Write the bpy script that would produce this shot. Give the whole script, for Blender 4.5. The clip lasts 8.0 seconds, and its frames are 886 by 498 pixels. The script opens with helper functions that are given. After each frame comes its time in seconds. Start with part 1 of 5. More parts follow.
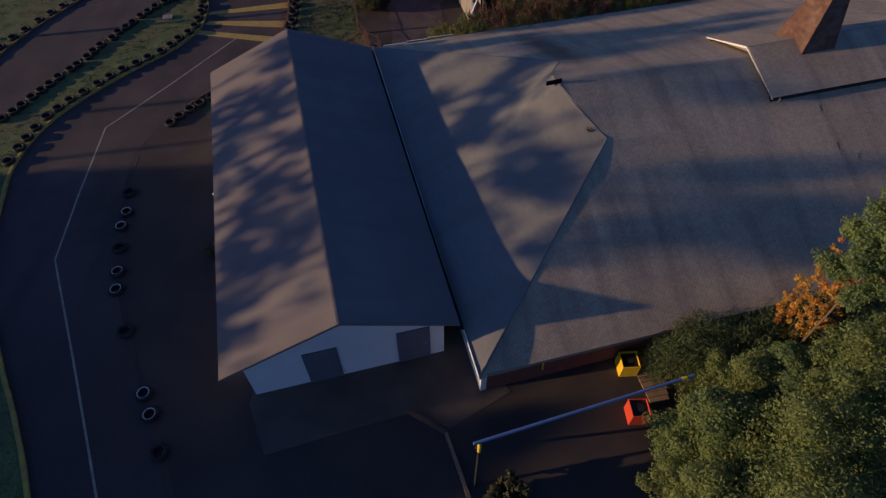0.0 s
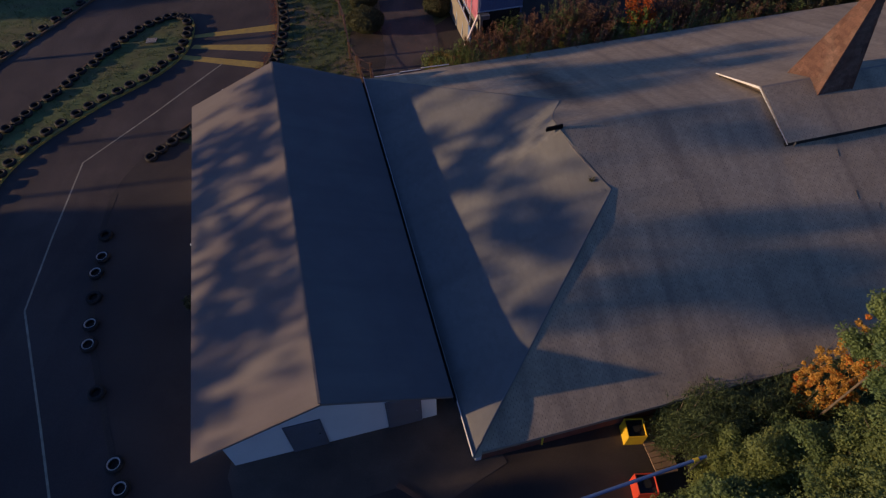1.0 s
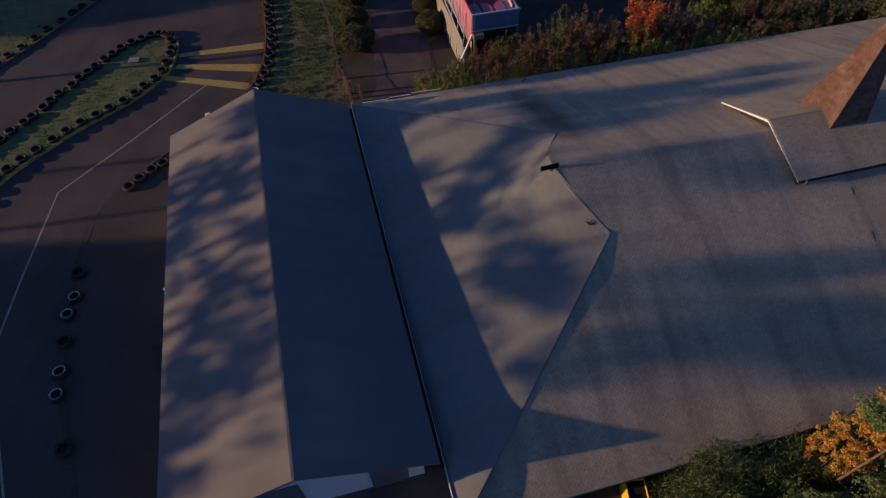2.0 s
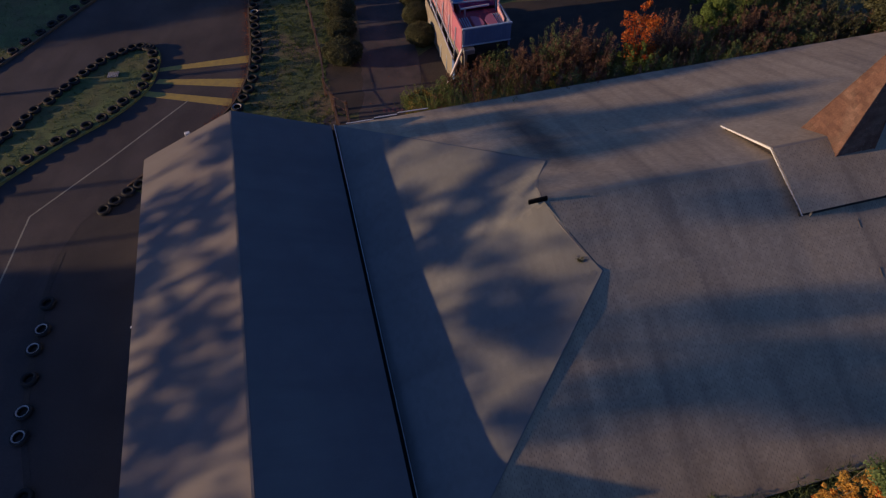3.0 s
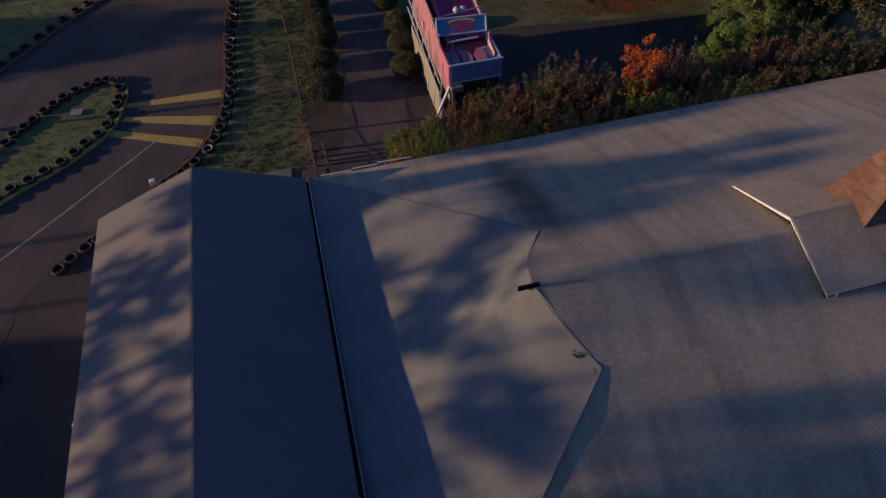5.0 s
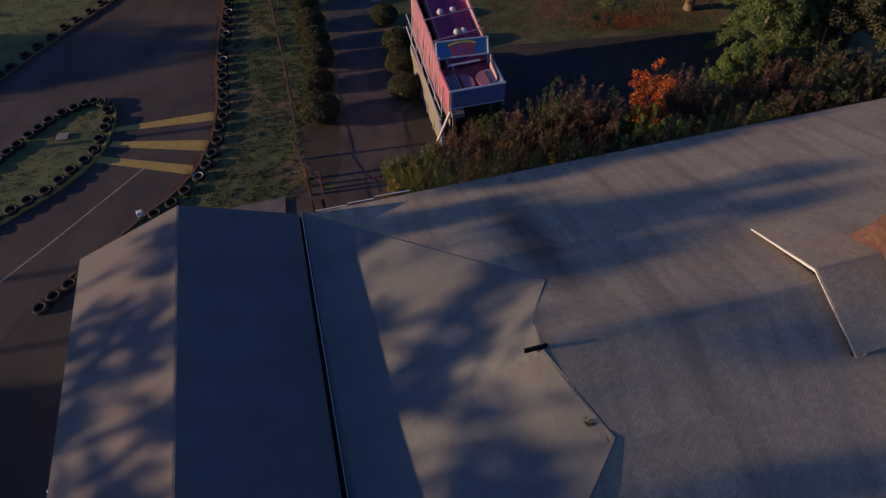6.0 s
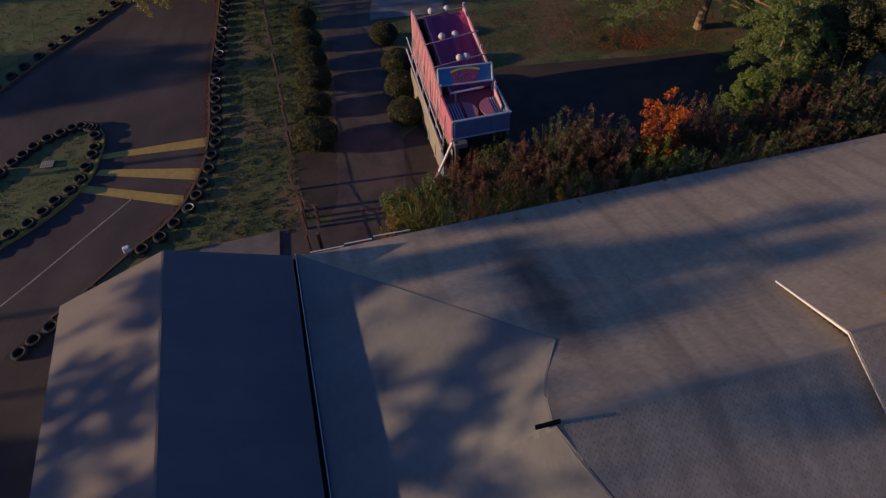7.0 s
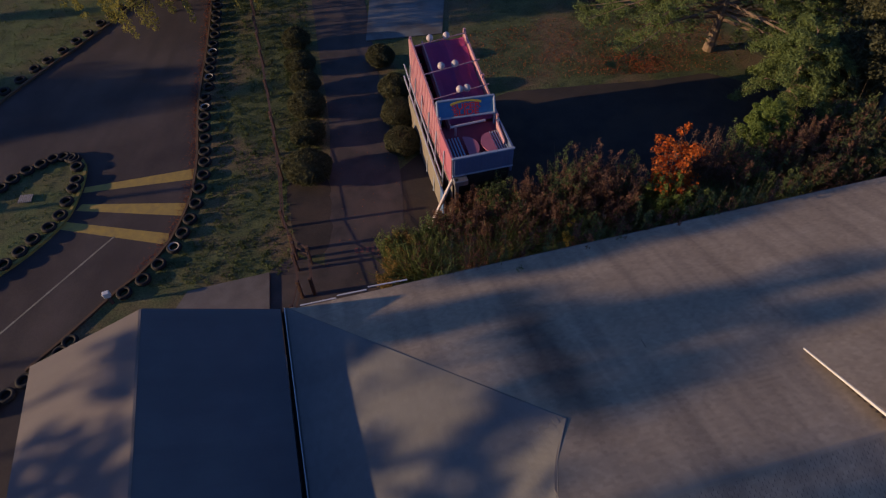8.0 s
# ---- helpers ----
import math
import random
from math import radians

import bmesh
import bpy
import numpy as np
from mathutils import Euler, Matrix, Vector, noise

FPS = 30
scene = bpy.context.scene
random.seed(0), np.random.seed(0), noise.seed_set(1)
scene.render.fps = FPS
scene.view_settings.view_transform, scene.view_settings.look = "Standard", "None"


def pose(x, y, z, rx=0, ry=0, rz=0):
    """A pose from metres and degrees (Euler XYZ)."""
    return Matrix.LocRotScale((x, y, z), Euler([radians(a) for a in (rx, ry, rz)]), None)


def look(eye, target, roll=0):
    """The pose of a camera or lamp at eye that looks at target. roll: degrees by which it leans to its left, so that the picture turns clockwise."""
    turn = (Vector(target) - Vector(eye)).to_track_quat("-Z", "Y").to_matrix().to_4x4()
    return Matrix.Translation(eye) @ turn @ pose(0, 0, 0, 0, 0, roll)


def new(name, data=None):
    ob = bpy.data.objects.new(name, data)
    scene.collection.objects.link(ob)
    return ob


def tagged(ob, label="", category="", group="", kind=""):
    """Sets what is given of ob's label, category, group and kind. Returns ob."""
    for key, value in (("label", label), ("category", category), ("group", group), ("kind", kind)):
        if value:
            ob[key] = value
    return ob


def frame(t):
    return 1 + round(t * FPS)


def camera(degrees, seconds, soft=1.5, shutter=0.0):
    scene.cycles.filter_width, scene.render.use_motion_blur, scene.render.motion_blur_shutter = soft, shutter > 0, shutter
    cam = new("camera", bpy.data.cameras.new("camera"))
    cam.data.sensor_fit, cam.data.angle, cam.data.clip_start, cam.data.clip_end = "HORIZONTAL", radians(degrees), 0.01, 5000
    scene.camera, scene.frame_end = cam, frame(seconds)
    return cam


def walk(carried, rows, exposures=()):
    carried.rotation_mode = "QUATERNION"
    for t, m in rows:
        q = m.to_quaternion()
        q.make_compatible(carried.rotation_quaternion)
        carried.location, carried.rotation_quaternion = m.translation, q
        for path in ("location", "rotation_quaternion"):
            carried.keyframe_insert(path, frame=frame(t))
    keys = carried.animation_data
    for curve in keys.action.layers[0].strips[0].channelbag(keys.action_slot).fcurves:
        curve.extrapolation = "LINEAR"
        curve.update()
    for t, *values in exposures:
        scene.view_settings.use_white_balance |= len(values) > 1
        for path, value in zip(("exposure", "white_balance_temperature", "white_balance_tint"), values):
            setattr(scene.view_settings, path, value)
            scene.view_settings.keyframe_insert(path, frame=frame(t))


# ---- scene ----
EXPOSURE, KELVIN, TINT = 0.12, 6300, 36.5
cam = camera(73.5, 8.0, soft=1.25)
PATH = [
    (0, (0.134, -0.659, 18.878), (0.106, 0.589, 17.315), -0.3),
    (0.5, (0.244, 0.629, 18.979), (0.216, 1.873, 17.413), -0.4),
    (1, (0.329, 1.747, 19.034), (0.302, 2.99, 17.468), -0.3),
    (1.5, (0.471, 2.772, 19.031), (0.443, 4.015, 17.464), -0.4),
    (3, (1.247, 5.287, 18.86), (1.213, 6.526, 17.29), -0.7),
    (3.5, (1.46, 6.001, 18.805), (1.427, 7.241, 17.236), -0.8),
    (4, (1.654, 6.782, 18.823), (1.62, 8.016, 17.25), -1.0),
    (4.5, (1.765, 7.646, 18.747), (1.732, 8.879, 17.173), -1.0),
    (6, (1.712, 10.322, 18.775), (1.68, 11.553, 17.199), -1.0),
    (6.5, (1.678, 11.24, 18.779), (1.646, 12.471, 17.204), -1.1),
    (7, (1.603, 12.193, 18.751), (1.572, 13.426, 17.177), -0.9),
    (7.5, (1.577, 13.195, 18.705), (1.547, 14.43, 17.133), -0.9),
    (8, (1.565, 14.319, 18.729), (1.537, 15.553, 17.155), -0.8),
]
walk(cam, [(t, look(eye, target, roll)) for t, eye, target, roll in PATH], [(0.0, EXPOSURE, KELVIN, TINT), (8.0, EXPOSURE, KELVIN, TINT)])

# ---- light: a low warm sun in the west and a clear sky ----
SUN_AZ, SUN_EL = 11.0, 10.3          # the way the light travels, from +x towards +y; its height
world = bpy.data.worlds.new("sky")
scene.world = world
world.use_nodes = True
wn = world.node_tree.nodes
sky = wn.new("ShaderNodeTexSky")
sky.sky_type = "NISHITA"
sky.sun_disc = False
sky.dust_density, sky.ozone_density = 0.6, 6.0
sky.sun_elevation = radians(SUN_EL)
sky.sun_rotation = radians(270.0 - SUN_AZ)
wn["Background"].inputs["Strength"].default_value = 0.114
world.node_tree.links.new(sky.outputs["Color"], wn["Background"].inputs["Color"])
sun = new("sun", bpy.data.lights.new("sun", "SUN"))
sun.data.energy, sun.data.angle, sun.data.color = 3.9, radians(0.53), (1.0, 0.77, 0.37)
sun.matrix_world = look((-80, -15, 40), (-80 + math.cos(radians(SUN_AZ)), -15 + math.sin(radians(SUN_AZ)), 40 - math.tan(radians(SUN_EL))))

# ---- materials ----
def material(name, base, rough=0.8, metal=0.0, second=None, scale=3.0, amount=0.5, grain=40.0, grain_amount=0.12, bump=0.15, bump_scale=60.0, island=0.0, piece=0.0, spec=0.35, detail=4.0, third=None, third_scale=0.4, third_amount=0.5, stretch=None, translucent=0.0, stain_or_shade=None, streak=None):
    """A surface with stains at one scale, grain at another and fine relief."""
    m = bpy.data.materials.new(name)
    m.use_nodes = True
    nt = m.node_tree
    nd, ln = nt.nodes, nt.links
    bsdf = nd["Principled BSDF"]
    bsdf.inputs["Roughness"].default_value = rough
    bsdf.inputs["Metallic"].default_value = metal
    bsdf.inputs["Specular IOR Level"].default_value = spec
    tc = nd.new("ShaderNodeTexCoord")
    vec = tc.outputs["Object"]
    if stretch:
        mp = nd.new("ShaderNodeMapping")
        mp.inputs["Scale"].default_value = stretch
        ln.new(vec, mp.inputs["Vector"])
        vec = mp.outputs["Vector"]

    def noise_of(sc, det=detail):
        n = nd.new("ShaderNodeTexNoise")
        n.inputs["Scale"].default_value = sc
        n.inputs["Detail"].default_value = det
        ln.new(vec, n.inputs["Vector"])
        return n.outputs["Fac"]

    def mix(fac, a, b, how="MIX"):
        x = nd.new("ShaderNodeMix")
        x.data_type, x.blend_type = "RGBA", how
        for sock, v in ((x.inputs["Factor"], fac), (x.inputs["A"], a), (x.inputs["B"], b)):
            if isinstance(v, (int, float)):
                sock.default_value = v
            elif isinstance(v, tuple):
                sock.default_value = (*v, 1.0)
            else:
                ln.new(v, sock)
        return x.outputs["Result"]

    def ramp(fac, lo, hi, top=1.0):
        r = nd.new("ShaderNodeMapRange")
        r.inputs["From Min"].default_value, r.inputs["From Max"].default_value = lo, hi
        r.inputs["To Max"].default_value = top
        ln.new(fac, r.inputs["Value"])
        return r.outputs["Result"]

    col = base
    if second:
        col = mix(ramp(noise_of(scale), 0.5 - 0.2, 0.5 + 0.2, amount), col, second)
    if third:
        col = mix(ramp(noise_of(third_scale), 0.47, 0.62, third_amount), col, third)
    if streak:
        tm = nd.new("ShaderNodeMapping")
        tm.inputs["Scale"].default_value = streak[1]
        ln.new(tc.outputs["Object"], tm.inputs["Vector"])
        tn = nd.new("ShaderNodeTexNoise")
        tn.inputs["Scale"].default_value, tn.inputs["Detail"].default_value = 1.0, 5.0
        ln.new(tm.outputs["Vector"], tn.inputs["Vector"])
        col = mix(ramp(tn.outputs["Fac"], 0.46, 0.66, streak[2]), col, streak[0])
    # soft dark ellipse: discoloured shingles on the roof, painted shade on the track
    if stain_or_shade:
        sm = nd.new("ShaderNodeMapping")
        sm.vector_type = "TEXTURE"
        sm.inputs["Location"].default_value, sm.inputs["Rotation"].default_value, sm.inputs["Scale"].default_value = stain_or_shade[0], (0, 0, stain_or_shade[1]), stain_or_shade[2]
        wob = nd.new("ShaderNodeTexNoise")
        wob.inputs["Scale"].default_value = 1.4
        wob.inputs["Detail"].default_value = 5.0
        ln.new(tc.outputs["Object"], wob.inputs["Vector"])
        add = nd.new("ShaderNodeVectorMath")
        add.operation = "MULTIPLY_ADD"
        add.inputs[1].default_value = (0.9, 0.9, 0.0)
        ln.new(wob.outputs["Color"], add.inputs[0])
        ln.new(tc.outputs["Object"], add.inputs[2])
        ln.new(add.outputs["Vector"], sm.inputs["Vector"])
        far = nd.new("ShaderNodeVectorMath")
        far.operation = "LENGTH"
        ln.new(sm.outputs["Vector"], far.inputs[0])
        col = mix(ramp(far.outputs["Value"], 1.15, 0.35, 0.72), col, stain_or_shade[3])
    if grain_amount:
        g = ramp(noise_of(grain, 2.0), 0.25, 0.75)
        v = nd.new("ShaderNodeMapRange")
        v.inputs["To Min"].default_value, v.inputs["To Max"].default_value = 1 - grain_amount, 1 + grain_amount
        ln.new(g, v.inputs["Value"])
        h = nd.new("ShaderNodeHueSaturation")
        ln.new(v.outputs["Result"], h.inputs["Value"])
        if isinstance(col, tuple):
            h.inputs["Color"].default_value = (*col, 1)
        else:
            ln.new(col, h.inputs["Color"])
        col = h.outputs["Color"]
    if island or piece:
        src = nd.new("ShaderNodeNewGeometry").outputs["Random Per Island"] if island else nd.new("ShaderNodeObjectInfo").outputs["Random"]
        k = island or piece
        v = nd.new("ShaderNodeMapRange")
        v.inputs["To Min"].default_value, v.inputs["To Max"].default_value = 1 - k, 1 + k
        ln.new(src, v.inputs["Value"])
        h = nd.new("ShaderNodeHueSaturation")
        ln.new(v.outputs["Result"], h.inputs["Value"])
        if isinstance(col, tuple):
            h.inputs["Color"].default_value = (*col, 1)
        else:
            ln.new(col, h.inputs["Color"])
        col = h.outputs["Color"]
    if isinstance(col, tuple):
        bsdf.inputs["Base Color"].default_value = (*col, 1)
    else:
        ln.new(col, bsdf.inputs["Base Color"])
    if bump:
        b = nd.new("ShaderNodeBump")
        b.inputs["Strength"].default_value = bump
        b.inputs["Distance"].default_value = 0.02
        ln.new(noise_of(bump_scale, 3.0), b.inputs["Height"])
        ln.new(b.outputs["Normal"], bsdf.inputs["Normal"])
    if translucent:
        tr = nd.new("ShaderNodeBsdfTranslucent")
        if isinstance(col, tuple):
            tr.inputs["Color"].default_value = (*col, 1)
        else:
            ln.new(col, tr.inputs["Color"])
        ms = nd.new("ShaderNodeMixShader")
        ms.inputs["Fac"].default_value = translucent
        ln.new(bsdf.outputs["BSDF"], ms.inputs[1])
        ln.new(tr.outputs["BSDF"], ms.inputs[2])
        ln.new(ms.outputs["Shader"], nd["Material Output"].inputs["Surface"])
    return m


def leafy(name, base, second, island=0.35, through_light=0.35):
    return material(name, base, rough=0.6, second=second, scale=0.9, amount=0.9, grain=6, grain_amount=0.15, bump=0, island=island, spec=0.12, translucent=through_light)


GRASS = material("grass", (0.124, 0.142, 0.052), 0.9, second=(0.060, 0.078, 0.029), scale=1.0, amount=1.0, grain=12, grain_amount=0.45, bump=0.9, bump_scale=18, third=(0.22, 0.13, 0.076), third_scale=0.33, third_amount=0.6)
TURF = material("island_turf", (0.130, 0.168, 0.054), 0.9, second=(0.076, 0.098, 0.036), scale=1.2, amount=1.0, grain=16, grain_amount=0.4, bump=0.9, bump_scale=20, third=(0.15, 0.11, 0.052), third_scale=0.5, third_amount=0.5)
BLADE = leafy("grass_blades", (0.112, 0.145, 0.050), (0.066, 0.092, 0.034))
# the ellipse paints shade over the south end of the track
ASPHALT = material("asphalt", stain_or_shade=((-13.0, 5.0, 0.0), 0.4, (7.0, 13.0, 60.0), (0.040, 0.031, 0.031)), base=(0.086, 0.064, 0.056), rough=0.85, second=(0.050, 0.038, 0.036), scale=0.45, amount=1.0, grain=45, grain_amount=0.28, bump=0.4, bump_scale=110, streak=((0.048, 0.037, 0.035), (0.9, 0.14, 0.3), 0.55), third=(0.112, 0.090, 0.080), third_scale=0.16, third_amount=0.55)
APRON = material("worn_apron", (0.062, 0.048, 0.042), 0.9, second=(0.038, 0.030, 0.028), scale=0.8, amount=0.9, grain=50, grain_amount=0.25, bump=0.35, bump_scale=60, third=(0.078, 0.060, 0.050), third_scale=0.4, third_amount=0.5)
PATHWAY = material("path_paving", (0.104, 0.083, 0.075), 0.85, second=(0.050, 0.043, 0.042), scale=1.1, amount=1.0, grain=50, grain_amount=0.2, bump=0.3, bump_scale=70, third=(0.115, 0.085, 0.068), third_scale=0.6, third_amount=0.5)
# earth colour of the dirt strip; paints shade on the two dark ground sheets
SOIL_OR_SHADE = material("soil_or_shade", (0.058, 0.047, 0.040), 0.95, second=(0.038, 0.032, 0.028), scale=1.1, amount=0.9, grain=30, grain_amount=0.3, bump=0.5, bump_scale=25, third=(0.085, 0.060, 0.042), third_scale=0.5, third_amount=0.5)
CONCRETE = material("concrete", (0.20, 0.175, 0.155), 0.9, second=(0.12, 0.105, 0.09), scale=1.5, amount=0.8, grain=40, grain_amount=0.15, bump=0.2)
PALESTONE = material("pale_grate", (0.42, 0.38, 0.34), 0.9, second=(0.30, 0.27, 0.24), scale=3, amount=0.8, grain=40, grain_amount=0.15, bump=0.2)
PAD = material("terrace_concrete", (0.115, 0.090, 0.073), 0.9, second=(0.072, 0.057, 0.048), scale=0.9, amount=0.9, grain=40, grain_amount=0.2, bump=0.2)
YELLOW = material("yellow_road_paint", (0.50, 0.34, 0.07), 0.75, second=(0.36, 0.25, 0.08), scale=4, amount=0.8, grain=60, grain_amount=0.2, bump=0.15, third=(0.30, 0.21, 0.08), third_scale=3, third_amount=0.35)
LINE = material("worn_line_paint", (0.36, 0.33, 0.24), 0.8, second=(0.20, 0.18, 0.13), scale=3, amount=0.9, grain=60, grain_amount=0.2, bump=0.1)
KERB = material("kerb_yellow_paint", (0.44, 0.32, 0.06), 0.8, second=(0.22, 0.17, 0.06), scale=2.5, amount=0.9, grain=40, grain_amount=0.2, bump=0.2)
EDGE = material("kerb_plain", (0.10, 0.07, 0.05), 0.9, second=(0.17, 0.09, 0.04), scale=1.2, amount=0.9, grain=40, grain_amount=0.2, bump=0.2)
RUBBER = material("tyre_rubber", (0.014, 0.013, 0.013), 0.8, second=(0.026, 0.024, 0.023), scale=5, amount=0.7, grain=30, grain_amount=0.2, bump=0.2)
TYREWHITE = material("tyre_white_paint", (0.42, 0.40, 0.38), 0.7, second=(0.2, 0.19, 0.17), scale=6, amount=0.8, grain=30, grain_amount=0.15, bump=0.1)
SHED_ROOF = material("shed_roofing", streak=((0.128, 0.110, 0.106), (0.16, 1.3, 0.3), 0.5), base=(0.166, 0.142, 0.136), rough=0.85, second=(0.136, 0.116, 0.112), scale=1.2, amount=0.7, grain=60, grain_amount=0.10, bump=0.12, bump_scale=80, third=(0.178, 0.162, 0.146), third_scale=0.35, third_amount=0.5)
WEST_ROOF = material("west_roofing", streak=((0.140, 0.136, 0.126), (0.16, 1.3, 0.3), 0.5), base=(0.174, 0.172, 0.161), rough=0.85, island=0.05, second=(0.150, 0.149, 0.139), scale=1.0, amount=0.7, grain=60, grain_amount=0.10, bump=0.12, bump_scale=80, third=(0.204, 0.196, 0.175), third_scale=0.35, third_amount=0.5)
VENTBLACK = material("vent_black", (0.005, 0.005, 0.006), 0.95, second=(0.009, 0.009, 0.009), scale=6, amount=0.5, bump=0, spec=0.1)
SLOT = material("shingle_slot", (0.165, 0.134, 0.104), 0.95, second=(0.20, 0.162, 0.126), scale=3, amount=0.6, bump=0)
UNDERLAY = material("roof_underlay", (0.27, 0.228, 0.185), 0.95, second=(0.23, 0.192, 0.155), scale=3, amount=0.6, bump=0.1)
SHINGLE = material("asphalt_shingle", (0.392, 0.312, 0.218), 0.9, second=(0.322, 0.255, 0.179), scale=1.1, amount=0.8, grain=120, grain_amount=0.15, bump=0.15, bump_scale=150, island=0.09, third=(0.44, 0.355, 0.25), third_scale=0.3, third_amount=0.6, spec=0.2, streak=((0.225, 0.182, 0.138), (1.5, 0.13, 0.3), 0.65), stain_or_shade=((10.45, 20.5, 4.2), 0.0, (0.9, 3.2, 60.0), (0.060, 0.046, 0.042)))
SHINGLE_PIECE = material("asphalt_shingle_piece", (0.385, 0.306, 0.212), 0.9, second=(0.335, 0.264, 0.182), scale=1.1, amount=0.3, grain=120, grain_amount=0.15, bump=0.15, bump_scale=150, piece=0.09, spec=0.2)
WHITE = material("white_painted_board", (0.72, 0.70, 0.66), 0.6, second=(0.60, 0.57, 0.52), scale=2, amount=0.6, grain=30, grain_amount=0.05, bump=0.08)
WHITEWALL = material("white_painted_wall", (0.66, 0.66, 0.66), 0.7, second=(0.56, 0.56, 0.56), scale=0.9, amount=0.6, grain=30, grain_amount=0.06, bump=0.1)
DOORPAINT = material("grey_door_paint", (0.13, 0.13, 0.15), 0.6, second=(0.10, 0.10, 0.115), scale=2, amount=0.6, grain=30, grain_amount=0.08, bump=0.08)
DARKMETAL = material("black_gutter", (0.012, 0.012, 0.013), 0.8, second=(0.035, 0.033, 0.03), scale=3, amount=0.7, bump=0.1)
GREYMETAL = material("grey_metal", (0.34, 0.34, 0.35), 0.45, 0.7, second=(0.24, 0.23, 0.22), scale=4, amount=0.7, bump=0.08)
REDWALL = material("red_brick_wall", (0.20, 0.075, 0.05), 0.9, second=(0.13, 0.05, 0.04), scale=3, amount=0.8, bump=0.3)
SPIRE = material("spire_cedar", (0.140, 0.070, 0.047), 0.9, second=(0.092, 0.046, 0.033), scale=3.0, amount=0.9, grain=30, grain_amount=0.25, bump=0.4, bump_scale=25, third=(0.175, 0.108, 0.078), third_scale=1.6, third_amount=0.6, island=0.18)
WOOD = material("brown_fence_wood", (0.135, 0.078, 0.058), 0.85, second=(0.085, 0.050, 0.038), scale=3, amount=0.8, grain=30, grain_amount=0.2, bump=0.3)
PALEWOOD = material("worn_boards", (0.30, 0.20, 0.13), 0.85, second=(0.20, 0.13, 0.085), scale=3, amount=0.8, grain=30, grain_amount=0.2, bump=0.3, piece=0.15)
BARK = material("bark", (0.16, 0.12, 0.085), 0.95, second=(0.09, 0.07, 0.05), scale=6, amount=0.8, grain=30, grain_amount=0.25, bump=0.6, bump_scale=20)
PALEBARK = material("pale_bark", (0.27, 0.19, 0.13), 0.95, second=(0.17, 0.12, 0.085), scale=5, amount=0.8, grain=30, grain_amount=0.25, bump=0.6, bump_scale=20)
BINYELLOW = material("yellow_plastic", (0.78, 0.50, 0.02), 0.5, second=(0.66, 0.40, 0.02), scale=3, amount=0.6, bump=0.05)
BINRED = material("red_plastic", (0.62, 0.07, 0.03), 0.5, second=(0.48, 0.05, 0.025), scale=3, amount=0.6, bump=0.05)
BINBLACK = material("black_plastic", (0.02, 0.02, 0.022), 0.6, second=(0.035, 0.033, 0.032), scale=5, amount=0.6, bump=0.08)
BLUEPAINT = material("blue_pole_paint", (0.11, 0.19, 0.36), 0.55, second=(0.07, 0.14, 0.31), scale=3, amount=0.7, bump=0.05)
POLEYELLOW = material("yellow_pole_paint", (0.75, 0.52, 0.04), 0.5, second=(0.6, 0.4, 0.04), scale=3, amount=0.6, bump=0.05)
SLABBLUE = material("pale_blue_slab", (0.165, 0.190, 0.185), 0.85, second=(0.225, 0.222, 0.200), scale=0.8, amount=0.8, grain=30, grain_amount=0.15, bump=0.1, third=(0.10, 0.075, 0.060), third_scale=0.55, third_amount=0.6)
PINK = material("pink_panel_paint", (0.48, 0.155, 0.205), 0.55, second=(0.38, 0.12, 0.165), scale=2.5, amount=0.6, grain=20, grain_amount=0.08, bump=0.06)
PALEPINK = material("pale_pink_paint", (0.58, 0.32, 0.34), 0.55, second=(0.48, 0.25, 0.27), scale=2, amount=0.6, bump=0.06)
PURPLE = material("purple_slide", (0.64, 0.11, 0.29), 0.4, second=(0.53, 0.085, 0.25), scale=2, amount=0.7, grain=20, grain_amount=0.08, bump=0.05)
MAROON = material("maroon_deck", (0.36, 0.05, 0.085), 0.55, second=(0.26, 0.04, 0.065), scale=2.5, amount=0.7, bump=0.08)
BLUEPANEL = material("blue_corrugated_panel", (0.13, 0.18, 0.30), 0.5, second=(0.095, 0.13, 0.23), scale=2, amount=0.7, bump=0.06)
PALEBLUE = material("pale_blue_steel", (0.36, 0.42, 0.50), 0.5, second=(0.26, 0.31, 0.39), scale=3, amount=0.7, bump=0.06)
SIGNBLUE = material("sign_blue", (0.05, 0.22, 0.40), 0.5, second=(0.04, 0.16, 0.32), scale=4, amount=0.6, bump=0.04)
SIGNRED = material("sign_red", (0.62, 0.05, 0.06), 0.5, second=(0.5, 0.04, 0.05), scale=4, amount=0.5, bump=0.0)
CHALK = material("red_chalk", (0.24, 0.085, 0.075), 0.9, second=(0.12, 0.07, 0.065), scale=6, amount=0.9, bump=0.0)
SIGNYELLOW = material("sign_yellow", (0.75, 0.50, 0.06), 0.5, second=(0.6, 0.4, 0.05), scale=4, amount=0.5, bump=0.0)
GLOBE = material("white_globe", (0.58, 0.50, 0.49), 0.3, second=(0.48, 0.41, 0.40), scale=4, amount=0.5, bump=0.0)
TAN = material("tan_skirt", (0.27, 0.235, 0.18), 0.8, second=(0.20, 0.17, 0.13), scale=2, amount=0.7, bump=0.1)

